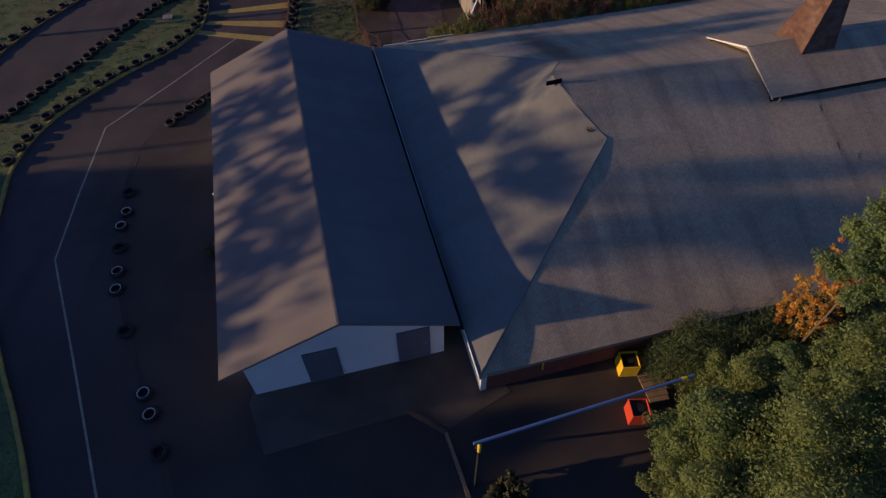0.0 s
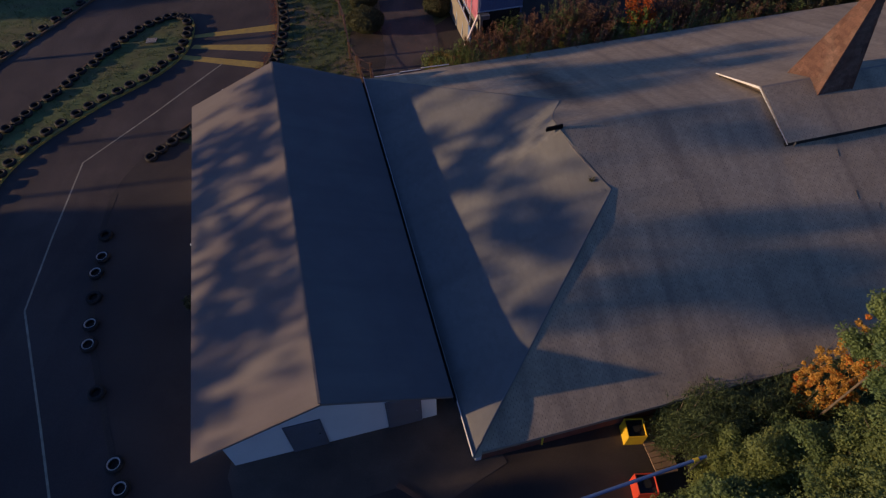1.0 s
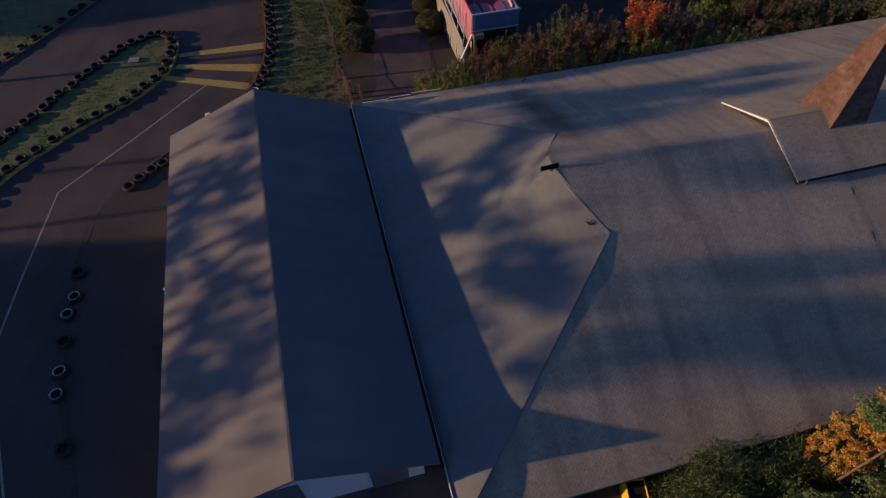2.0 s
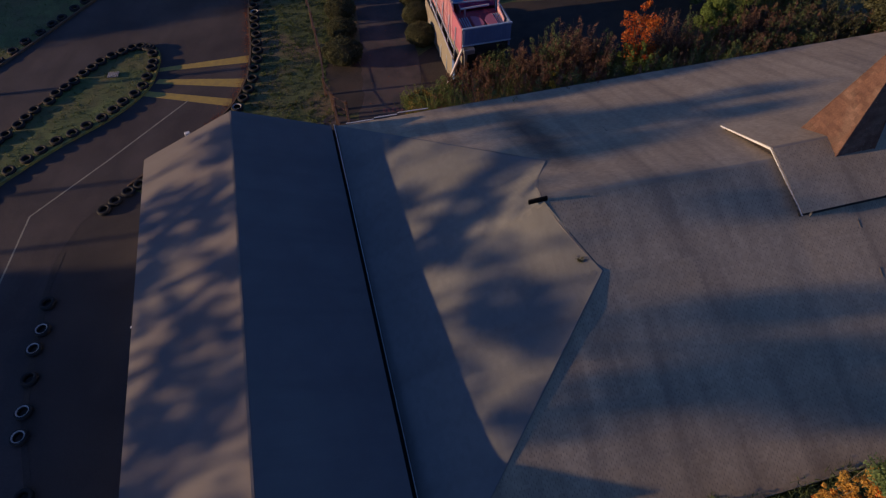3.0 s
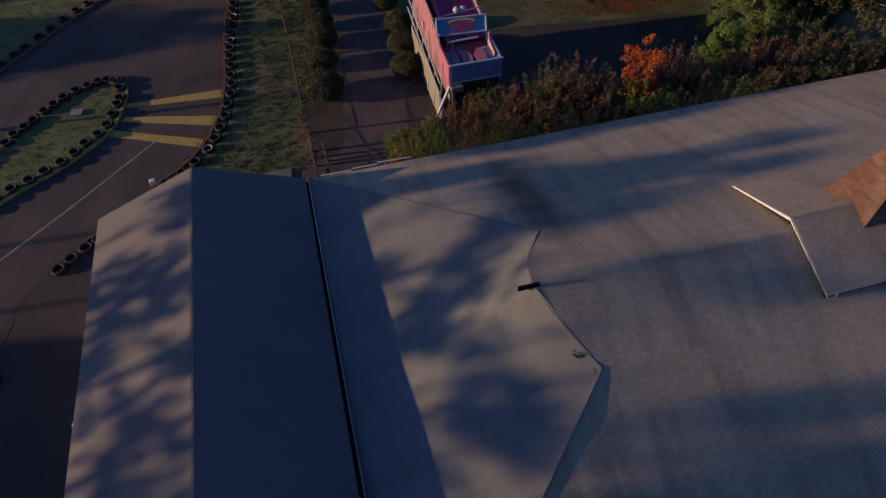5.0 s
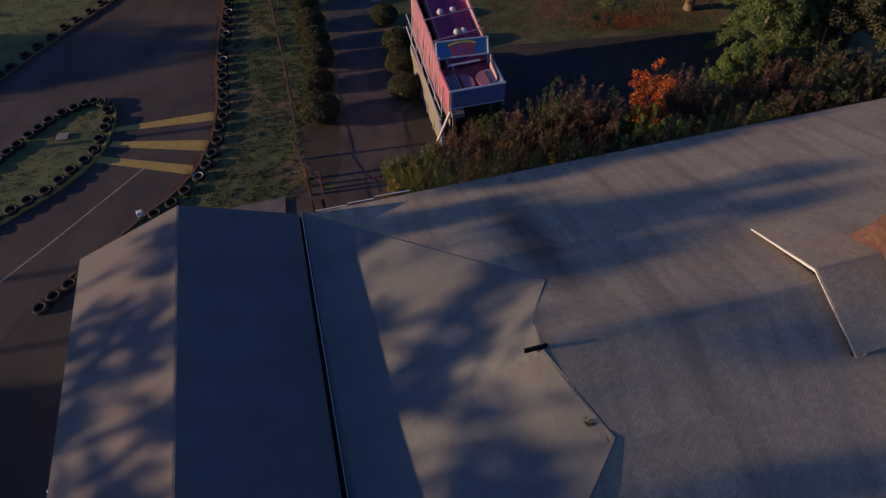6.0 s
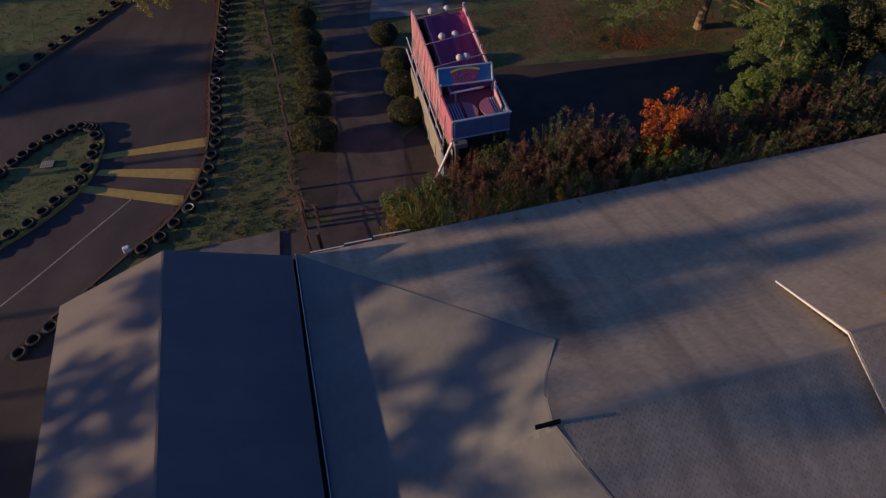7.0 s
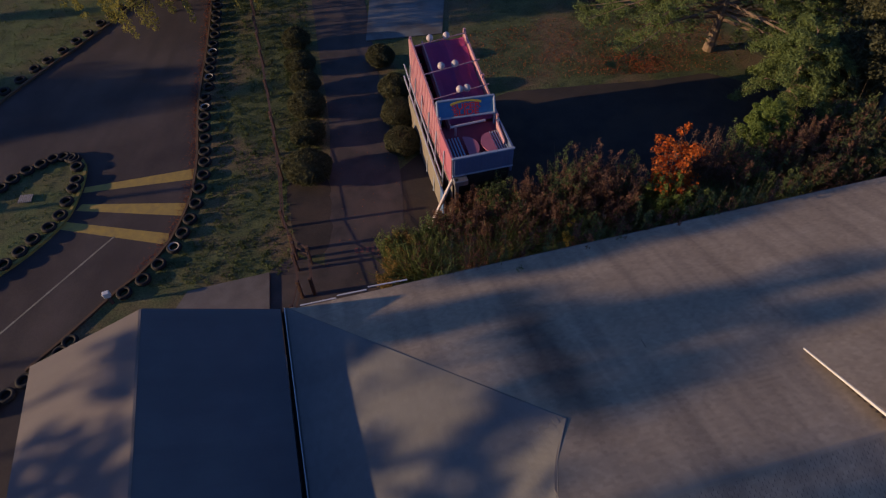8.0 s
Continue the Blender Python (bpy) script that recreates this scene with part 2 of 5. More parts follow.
L_TREE = leafy("leaves_autumn_green", (0.262, 0.295, 0.092), (0.115, 0.175, 0.068), 0.06, 0.42)
L_LEAF = leafy("leaves_deep_green", (0.215, 0.275, 0.096), (0.100, 0.165, 0.068), 0.06, 0.42)
L_BAMBOO = leafy("leaves_bamboo", (0.120, 0.155, 0.062), (0.075, 0.108, 0.045))
L_PINE = leafy("leaves_pine", (0.190, 0.245, 0.080), (0.115, 0.165, 0.056), 0.25)
L_DARK = leafy("leaves_dark_green", (0.125, 0.170, 0.062), (0.080, 0.115, 0.045))
L_TOPIARY = leafy("leaves_topiary", (0.118, 0.118, 0.058), (0.074, 0.080, 0.042))
L_REED = leafy("leaves_reed", (0.170, 0.205, 0.064), (0.090, 0.125, 0.040))
L_BROWN = leafy("leaves_russet", (0.230, 0.115, 0.074), (0.110, 0.076, 0.052))
L_ORANGE = leafy("leaves_orange", (0.60, 0.105, 0.020), (0.56, 0.175, 0.026))
L_GOLD = leafy("leaves_gold", (0.60, 0.37, 0.075), (0.50, 0.24, 0.045))
L_YELLOW = leafy("leaves_yellow", (0.50, 0.33, 0.04), (0.40, 0.25, 0.04))
L_GREEN = leafy("leaves_bright_green", (0.179, 0.244, 0.057), (0.122, 0.179, 0.045))
L_WILLOW = leafy("leaves_willow", (0.341, 0.309, 0.073), (0.211, 0.211, 0.057))
L_STRAW = leafy("leaves_straw", (0.36, 0.22, 0.075), (0.22, 0.17, 0.055))
L_FALLEN = leafy("fallen_leaves", (0.38, 0.11, 0.045), (0.24, 0.085, 0.036))

# ---- builders ----
BUILD = Matrix.Rotation(radians(15.66), 4, "Z")      # the buildings' own axes: along the great ridge, and across it


def bplace(e, d, z=0.0):
    return BUILD @ Vector((e, d, z))


def part(name, bm, mat, parent, label=""):
    """Links a bmesh as one mesh object under a thing or a part."""
    me = bpy.data.meshes.new(name)
    bm.to_mesh(me)
    bm.free()
    me.materials.append(mat)
    ob = new(name, me)
    ob.parent = parent
    if label:
        tagged(ob, label)
    return ob


def raw(name, verts, faces, mat, parent=None, label="", smooth=False):
    me = bpy.data.meshes.new(name)
    me.from_pydata([tuple(v) for v in verts], [], [tuple(f) for f in faces])
    me.materials.append(mat)
    if smooth:
        me.shade_smooth()
    ob = new(name, me)
    ob.parent = parent
    if label:
        tagged(ob, label)
    return ob


def tris(name, v, f, mat, parent=None):
    """A mesh from arrays of places and of triangles or quads."""
    v, f = np.asarray(v, np.float32), np.asarray(f, np.int32)
    me = bpy.data.meshes.new(name)
    me.vertices.add(len(v))
    me.vertices.foreach_set("co", v.ravel())
    k = f.shape[1]
    me.loops.add(f.size)
    me.loops.foreach_set("vertex_index", f.ravel())
    me.polygons.add(len(f))
    me.polygons.foreach_set("loop_start", np.arange(0, f.size, k, dtype=np.int32))
    me.update(calc_edges=True)
    me.validate()
    me.shade_flat()
    me.materials.append(mat)
    ob = new(name, me)
    ob.parent = parent
    return ob


def thing(name, m, label, category, group="", kind=""):
    ob = new(name)
    ob.matrix_world = m
    return tagged(ob, label, category, group, kind)


def box(bm, x0, x1, y0, y1, z0, z1, bevel=0.0):
    r = bmesh.ops.create_cube(bm, size=1.0, matrix=Matrix.LocRotScale(((x0 + x1) / 2, (y0 + y1) / 2, (z0 + z1) / 2), None, (x1 - x0, y1 - y0, z1 - z0)))
    if bevel:
        edges = list({e for v in r["verts"] for e in v.link_edges})
        bmesh.ops.bevel(bm, geom=edges, offset=bevel, segments=1, affect="EDGES")
    return bm


def boxed(*a, **k):
    return box(bmesh.new(), *a, **k)


def tube(bm, p, q, r0, r1=None, sides=8):
    """A round bar from p to q."""
    p, q = Vector(p), Vector(q)
    r1 = r0 if r1 is None else r1
    m = Matrix.Translation((p + q) / 2) @ (q - p).to_track_quat("Z", "Y").to_matrix().to_4x4()
    bmesh.ops.create_cone(bm, cap_ends=True, segments=sides, radius1=r0, radius2=r1, depth=(q - p).length, matrix=m)
    return bm


def tubed(*a, **k):
    return tube(bmesh.new(), *a, **k)


def bar(bm, p, q, w, h, bevel=0.0):
    """A squared bar from p to q, w wide and h high."""
    p, q = Vector(p), Vector(q)
    d = q - p
    side = d.cross(Vector((0, 0, 1)))
    side = side.normalized() if side.length > 1e-5 else Vector((1, 0, 0))
    up = side.cross(d).normalized()
    vs = [bm.verts.new(c + side * sx * w / 2 + up * sz * h / 2) for c in (p, q) for sx, sz in ((-1, -1), (1, -1), (1, 1), (-1, 1))]
    fs = [bm.faces.new([vs[i] for i in f]) for f in ((3, 2, 1, 0), (4, 5, 6, 7), (0, 1, 5, 4), (1, 2, 6, 5), (2, 3, 7, 6), (3, 0, 4, 7))]
    bmesh.ops.recalc_face_normals(bm, faces=fs)
    return bm


def curve_points(pts, step=0.5):
    """Points at even steps on a smooth line through pts."""
    p = [Vector((*a, 0)) if len(a) == 2 else Vector(a) for a in pts]
    p = [2 * p[0] - p[1]] + p + [2 * p[-1] - p[-2]]
    fine = []
    for i in range(1, len(p) - 2):
        a, b, c, d = p[i - 1 : i + 3]
        for k in range(16):
            t = k / 16
            fine.append(0.5 * (2 * b + (c - a) * t + (2 * a - 5 * b + 4 * c - d) * t * t + (3 * b - a - 3 * c + d) * t**3))
    fine.append(p[-2])
    out, left = [fine[0]], step
    for a, b in zip(fine, fine[1:]):
        seg = (b - a).length
        pos = 0.0
        while seg - pos >= left:
            pos += left
            out.append(a.lerp(b, pos / seg))
            left = step
        left -= seg - pos
    return out


def ribbon(name, pts, width, z0, z1, mat, parent=None, label="", step=0.4, smooth=True):
    """A strip of box section along a line."""
    p = curve_points(pts, step) if smooth else [Vector((*a, 0)) for a in pts]
    v, f = [], []
    for i, c in enumerate(p):
        d = (p[min(i + 1, len(p) - 1)] - p[max(i - 1, 0)]).normalized()
        n = Vector((-d.y, d.x, 0)) * width / 2
        for s, z in ((1, z0), (1, z1), (-1, z1), (-1, z0)):
            v.append((c.x + s * n.x, c.y + s * n.y, z))
    for i in range(len(p) - 1):
        a, b = 4 * i, 4 * i + 4
        for k in range(3):
            f.append((a + k, b + k, b + k + 1, a + k + 1))
    f += [(0, 1, 2, 3), (4 * len(p) - 1, 4 * len(p) - 2, 4 * len(p) - 3, 4 * len(p) - 4)]
    return raw(name, v, f, mat, parent, label)


def sheet(name, outline, z, mat, label="", category="", kind="structure", thick=0.0, step=0.5, smooth=False):
    """A flat sheet with the given outline; with thick, a slab."""
    p = [Vector((*a, 0)) for a in outline] if not smooth else curve_points(outline, step)
    bm = bmesh.new()
    f = bm.faces.new([bm.verts.new((a.x, a.y, z)) for a in p])
    bmesh.ops.recalc_face_normals(bm, faces=[f])
    if f.normal.z < 0:
        f.normal_flip()
    if thick:
        r = bmesh.ops.extrude_face_region(bm, geom=[f])
        bmesh.ops.translate(bm, verts=[g for g in r["geom"] if isinstance(g, bmesh.types.BMVert)], vec=(0, 0, thick))
        bmesh.ops.recalc_face_normals(bm, faces=bm.faces[:])
    bmesh.ops.triangulate(bm, faces=bm.faces[:])
    return tagged(part(name, bm, mat, None), label, category, "", kind)


def leaves(rng, centres, spread, count, size, flat=0.0, length=1.0, droop=0.0, face=0.0):
    """Arrays of small leaves about the given centres; face: how far they turn outwards from their clump and up."""
    centres, spread = np.asarray(centres, float), np.asarray(spread, float)
    n = len(centres) * count
    c = np.repeat(centres, count, 0)
    s = np.repeat(spread, count, 0)
    way = rng.normal(size=(n, 3))
    way /= np.linalg.norm(way, axis=1)[:, None]
    c = c + way * (rng.random(n) ** 0.45)[:, None] * (s if s.ndim == 2 else s[:, None])
    a = rng.normal(size=(n, 3))
    a[:, 2] = a[:, 2] * (1 - flat) - droop * 2
    a /= np.linalg.norm(a, axis=1)[:, None]
    up = way * face + np.array([0.0, 0.0, 0.6 * face]) + rng.normal(size=(n, 3)) * 0.6
    b = np.cross(up, a)
    b /= np.linalg.norm(b, axis=1)[:, None] + 1e-9
    k = (size * (0.6 + 0.8 * rng.random(n)))[:, None]
    v = np.stack([c + a * k * length, c - a * k * 0.7 * length + b * k * 0.6, c - a * k * 0.7 * length - b * k * 0.6], 1).reshape(-1, 3)
    return v, np.arange(3 * n).reshape(-1, 3)


def limbs(rng, base, height, radius, spread, n=7, first=0.35):
    """A tapered, slightly bent trunk with limbs; returns a bmesh and the limbs' tips."""
    bm = bmesh.new()
    base = Vector(base)
    pts = [base + Vector((rng.normal() * 0.03 * height * k, rng.normal() * 0.03 * height * k, height * k)) for k in (0, 0.25, 0.5, 0.75, 1.0)]
    pts[0] = base
    for i in range(4):
        tube(bm, pts[i], pts[i + 1], radius * (1 - 0.2 * i), radius * (0.8 - 0.2 * i) + 0.01, 9)
    tips = [pts[-1]]
    for i in range(n):
        k = first + (1 - first) * (i + rng.random()) / n * 0.95
        j = min(int(k * 4), 3)
        p = pts[j].lerp(pts[j + 1], k * 4 - j)
        ang = i * 2.4 + rng.random()
        r = spread * (0.55 + 0.45 * rng.random()) * (1.15 - 0.6 * k)
        q = p + Vector((math.cos(ang) * r, math.sin(ang) * r, height * 0.18 * (0.5 + rng.random())))
        m = p.lerp(q, 0.5) + Vector((0, 0, 0.06 * height))
        tube(bm, p, m, radius * 0.4 * (1.1 - k) + 0.02, radius * 0.25 * (1.1 - k) + 0.015, 6)
        tube(bm, m, q, radius * 0.25 * (1.1 - k) + 0.015, 0.012, 6)
        tips += [m, q]
    return bm, tips


def tree(name, at, height, crown, radius, mat, label, category="tree", seed=1, leaf=0.14, per=160, clumps=60, low=0.35, group="", squash=0.8, droop=0.0, clump=0.16, lean=(0, 0)):
    """A trunk with limbs and a crown of many clumps of leaves."""
    rng = np.random.default_rng(seed)
    ob = thing(name, pose(*at), label, category, group)
    bm, tips = limbs(rng, (0, 0, 0), height * 0.86, radius, crown * 0.85, 9, low)
    part("trunk", bm, BARK, ob)
    cs, ss = [], []
    for i in range(clumps):
        t = tips[i % len(tips)]
        w = rng.normal(size=3)
        w /= np.linalg.norm(w)
        k = rng.random() ** 0.4
        mid = np.array([lean[0], lean[1], height * (1 + low) / 2])
        shell = mid + w * np.array([crown, crown, height * (1 - low) / 2 * 1.0]) * k
        c = shell * 0.75 + np.array(t) * 0.25
        cs.append(c)
        ss.append(crown * clump * (0.7 + 0.8 * rng.random()))
    ss = np.array(ss)
    v, f = leaves(rng, cs, np.stack([ss, ss, ss * squash], 1), per, leaf, 0.3, 1.0, droop, 0.9)
    tris("crown", v, f, mat, ob)
    return ob


def bough_tree(name, at, height, crown, radius, mat, label, category="tree", seed=1, leaf=0.045, per=120, boughs=26, low=0.3, group="", lean=(0, 0), clump=0.13, droop=0.12):
    """A trunk whose foliage lies in ragged sprays along spreading boughs."""
    rng = np.random.default_rng(seed)
    ob = thing(name, pose(*at), label, category, group)
    bm = bmesh.new()
    top = Vector((lean[0] * 0.35, lean[1] * 0.35, height * 0.92))
    tube(bm, (0, 0, 0), top * 0.5, radius, radius * 0.6, 9)
    tube(bm, top * 0.5, top, radius * 0.6, radius * 0.15, 8)
    cs, ss = [], []
    for i in range(boughs):
        k = (i + rng.random()) / boughs
        p = top * (low + (1 - low) * k)
        ang = i * 2.4 + rng.normal() * 0.4
        r = crown * (0.5 + 0.55 * rng.random()) * (1.1 - 0.55 * k * k)
        q = p + Vector((math.cos(ang) * r + lean[0] * 0.7, math.sin(ang) * r + lean[1] * 0.7, height * (0.10 * rng.random() - droop * (1 - k))))
        tube(bm, p, q, radius * 0.28 * (1.1 - k) + 0.012, 0.006, 5)
        for j in range(7):
            t = 0.35 + 0.65 * (j + rng.random()) / 7
            c = p.lerp(q, t) + Vector(rng.normal(size=3)) * crown * 0.10
            cs.append(c)
            ss.append(crown * clump * (0.6 + 0.9 * rng.random()))
    part("trunk", bm, BARK, ob)
    ss = np.array(ss)
    v, f = leaves(rng, cs, np.stack([ss, ss, ss * 0.62], 1), per, leaf, 0.35, 1.0, 0.0, 1.4)
    tris("crown", v, f, mat, ob)
    return ob


def pine_tree(name, at, height, crown, radius, mat, label, category="tree", seed=1, boughs=26, low=0.4, lean=(0, 0), arc=(0.0, 6.28), droop=0.2):
    """A leaning trunk with long drooping boughs, each with side twigs that carry flat sprays of needles; arc: the ways in which boughs grow."""
    rng = np.random.default_rng(seed)
    ob = thing(name, pose(*at), label, category)
    bm = bmesh.new()
    top = Vector((lean[0], lean[1], height * 0.95))
    tube(bm, (0, 0, 0), top * 0.5, radius, radius * 0.62, 10)
    tube(bm, top * 0.5, top, radius * 0.62, radius * 0.12, 8)
    cs, ss = [], []
    for i in range(boughs):
        k = (i + 0.7 * rng.random()) / boughs
        p = top * (low + (1 - low) * k)
        ang = arc[0] + (arc[1] - arc[0]) * ((i * 0.618 + 0.12 * rng.random()) % 1.0)
        r = crown * (0.6 + 0.45 * rng.random()) * (1.08 - 0.62 * k * k)
        out = Vector((math.cos(ang), math.sin(ang), 0))
        mid = p + out * r * 0.55 + Vector((0, 0, height * 0.05))
        tip = p + out * r + Vector((0, 0, -height * droop * (0.5 + rng.random()) * (1 - 0.6 * k)))
        tube(bm, p, mid, radius * 0.26 * (1.1 - k) + 0.012, radius * 0.14 * (1.1 - k) + 0.008, 5)
        tube(bm, mid, tip, radius * 0.14 * (1.1 - k) + 0.008, 0.004, 5)
        side = Vector((-out.y, out.x, 0))
        for j in range(13):
            t = 0.22 + 0.78 * (j + rng.random()) / 13
            q = p.lerp(mid, t / 0.55) if t < 0.55 else mid.lerp(tip, (t - 0.55) / 0.45)
            way = side * (1 if j % 2 else -1) * (0.6 + 0.6 * rng.random()) + out * 0.6
            end = q + way * r * 0.22 * (1.25 - t) + Vector((0, 0, rng.normal() * 0.10 - 0.10 * r * 0.3))
            tube(bm, q, end, 0.008, 0.003, 4)
            for u in (0.3, 0.62, 0.95):
                c = q.lerp(end, u)
                cs.append(c)
                ss.append(0.15 + 0.15 * rng.random())
        cs.append(tip)
        ss.append(0.16)
    part("trunk", bm, PALEBARK, ob)
    ss = np.array(ss)
    v, f = leaves(rng, cs, np.stack([ss * 1.2, ss * 1.2, ss * 0.55], 1), 62, 0.034, 0.35, 1.7, 0.0, 0.7)
    tris("crown", v, f, mat, ob)
    return ob


def wisp(name, at, radius, height, mat, label, category="shrub", seed=1, stems=60, per=46, leaf=0.026, group="", lean=0.30, bare=0.15):
    """Many thin upright stems from a broad root, feathered with small leaves; some bare."""
    rng = np.random.default_rng(seed)
    ob = thing(name, pose(*at), label, category, group)
    bm = bmesh.new()
    cs, ss = [], []
    for i in range(stems):
        a, r = rng.random() * 6.28, radius * 0.75 * math.sqrt(rng.random())
        p = Vector((math.cos(a) * r, math.sin(a) * r, 0))
        h = height * (0.55 + 0.45 * rng.random()) * (1.05 - 0.35 * r / radius)
        q = p + Vector((math.cos(a) * lean * h * rng.random() + rng.normal() * 0.06 * h, math.sin(a) * lean * h * rng.random() + rng.normal() * 0.06 * h, h))
        tube(bm, p, q, 0.011, 0.003, 4)
        if rng.random() < bare:
            continue
        for j in range(9):
            t = 0.28 + 0.72 * (j + rng.random()) / 9
            cs.append(p.lerp(q, t) + Vector(rng.normal(size=3)) * 0.05)
            ss.append((0.10, 0.10, 0.16))
    part("stem", bm, BARK, ob)
    v, f = leaves(rng, cs, np.array(ss), max(8, per // 3), leaf, 0.0, 2.0, 0.0, 0.4)
    tris("foliage", v, f, mat, ob)
    return ob


def shrub(name, at, radius, height, mat, label, category="shrub", seed=1, leaf=0.09, per=110, clumps=40, stems=9, group="", clump=0.24, extra=None):
    """Stems from one root and a ragged mass of leaves."""
    rng = np.random.default_rng(seed)
    ob = thing(name, pose(*at), label, category, group)
    bm = bmesh.new()
    ends = []
    for i in range(stems):
        a, r = i * 2.4 + rng.random(), radius * (0.25 + 0.6 * rng.random())
        q = Vector((math.cos(a) * r, math.sin(a) * r, height * (0.6 + 0.33 * rng.random())))
        m = q * 0.5 + Vector((0, 0, 0.1 * height))
        tube(bm, (0.04 * math.cos(a), 0.04 * math.sin(a), 0), m, 0.016, 0.010, 5)
        tube(bm, m, q, 0.010, 0.004, 5)
        ends.append(q)
    part("stem", bm, BARK, ob)
    cs, ss = [], []
    for i in range(clumps):
        w = rng.normal(size=3)
        w /= np.linalg.norm(w)
        k = rng.random() ** 0.4
        cs.append((w[0] * radius * k * 0.85, w[1] * radius * k * 0.85, height * 0.54 + w[2] * height * 0.42 * k))
        ss.append(radius * clump * (0.6 + 0.8 * rng.random()))
    v, f = leaves(rng, cs, ss, per, leaf, 0.2, 1.0, 0.0, 0.8)
    tris("foliage", v, f, mat, ob)
    if extra:
        m2, share = extra
        pick = [c for c in cs if rng.random() < share]
        if pick:
            v, f = leaves(rng, pick, [radius * clump * 0.8] * len(pick), per // 2, leaf, 0.2)
            tris("turning_foliage", v, f, m2, ob)
    return ob


def blades(rng, roots, height, width, lean=0.5, bend=0.0):
    """Upright pointed blades at the given roots."""
    roots = np.asarray(roots, float)
    n = len(roots)
    a = rng.random(n) * 2 * np.pi
    h = height * (0.5 + rng.random(n))
    side = np.stack([np.cos(a), np.sin(a), 0 * a], 1) * (width * (0.6 + 0.8 * rng.random(n)))[:, None] / 2
    tilt = rng.normal(size=(n, 3)) * lean
    tilt[:, 2] = 1
    tilt /= np.linalg.norm(tilt, axis=1)[:, None]
    mid = roots + tilt * (h * 0.6)[:, None]
    out = tilt * 1.0
    out[:, 2] -= bend
    tip = mid + out * (h * 0.4)[:, None] + tilt * [1, 1, 0] * (h * bend)[:, None]
    v = np.stack([roots - side, roots + side, mid + side * 0.8, mid - side * 0.8, tip], 1).reshape(-1, 3)
    i = np.arange(n)[:, None] * 5
    return v, np.concatenate([i + [0, 1, 2], i + [0, 2, 3], i + [3, 2, 4]], 1).reshape(-1, 3)


def inside(pts, poly):
    """Which points lie in a polygon."""
    pts, poly = np.asarray(pts, float), np.asarray(poly, float)
    hit = np.zeros(len(pts), bool)
    for (x0, y0), (x1, y1) in zip(poly, np.roll(poly, -1, 0)):
        cross = (y0 > pts[:, 1]) != (y1 > pts[:, 1])
        with np.errstate(divide="ignore", invalid="ignore"):
            hit ^= cross & (pts[:, 0] < (x1 - x0) * (pts[:, 1] - y0) / (y1 - y0) + x0)
    return hit


# ---- ground, track, path ----
tagged(raw("ground", [(-1500, -1500, 0), (1500, -1500, 0), (1500, 1500, 0), (-1500, 1500, 0)], [(0, 1, 2, 3)], GRASS), "mown autumn grass with brown worn patches", "ground", "", "structure")

RIGHT_EDGE = [(-13.6, 51), (-12.9, 48), (-11.9, 43), (-11.1, 38.3), (-10.1, 34.3), (-9.75, 32.2), (-9.7, 31.1), (-9.9, 29.3), (-10.5, 27.8), (-11.2, 26.8), (-12.3, 24.9), (-13.2, 23.5), (-14.2, 21.9), (-14.7, 19.8), (-14.5, 17.8), (-14.0, 15.9), (-13.1, 12.9), (-11.5, 9.8), (-10.4, 7.9), (-9.2, 5.9), (-8.3, 4.2), (-6.5, 0.5), (-4, -6)]
FAR_KERB = [(-25.2, 24.5), (-24.9, 27.7), (-24.2, 30.2), (-22.8, 33.6), (-21.1, 38.1), (-20, 40.9), (-18.7, 43.8), (-17.2, 48), (-16, 52)]
ISLE_SOUTH = [(-7.6, -6), (-10.6, 0.5), (-12.7, 4.5), (-14.3, 7), (-15.8, 9.1), (-18.0, 12.6), (-19.3, 16.2), (-20.0, 19.2), (-19.6, 22.2), (-17.8, 25.4), (-15.6, 28.2), (-14.65, 30.2), (-14.6, 31.8), (-14.9, 33.4), (-15.5, 34.3)]
ISLE_NORTH = [(-15.5, 34.3), (-16.5, 34.4), (-17.6, 33.4), (-18.4, 32.2), (-19.6, 29.2), (-20.6, 26.4), (-21.5, 24.0), (-22.4, 21.8), (-23.5, 18), (-24, 12), (-23, 4), (-20, -6)]
right = [(p.x, p.y) for p in curve_points(RIGHT_EDGE, 0.5)]
left_far = [(p.x, p.y) for p in curve_points(FAR_KERB, 0.5)]
isle = [(p.x, p.y) for p in curve_points(ISLE_SOUTH, 0.4)] + [(p.x, p.y) for p in curve_points(ISLE_NORTH, 0.4)][1:]
sheet("road", right + [(-26, -6), (-26.5, 12)] + left_far, 0.010, ASPHALT, "dark worn asphalt kart track with shade painted on its south end", "track")
sheet("grass_island", isle, 0.010, TURF, "grass island inside the kart track", "grass island", thick=0.06)
ribbon("kerb", ISLE_SOUTH, 0.13, 0.0, 0.13, KERB)
ribbon("kerb", ISLE_NORTH, 0.10, 0.0, 0.11, EDGE)
ribbon("kerb", FAR_KERB, 0.12, 0.0, 0.12, EDGE)
ribbon("kerb", RIGHT_EDGE[:12], 0.10, 0.0, 0.10, EDGE)
for ob, lab in zip([o for o in scene.objects if o.name.startswith("kerb")], ("yellow-painted kerb along the track", "low dark kerb along the island", "low dark kerb along the grass", "low rust-brown kerb along the track")):
    tagged(ob, lab, "kerb", "", "structure")
tagged(ribbon("dirt_strip", [(x + 0.14, y) for x, y in RIGHT_EDGE[13:]], 0.20, 0.0, 0.0135, SOIL_OR_SHADE), "dark dirt strip along the track edge", "dirt", "", "structure")
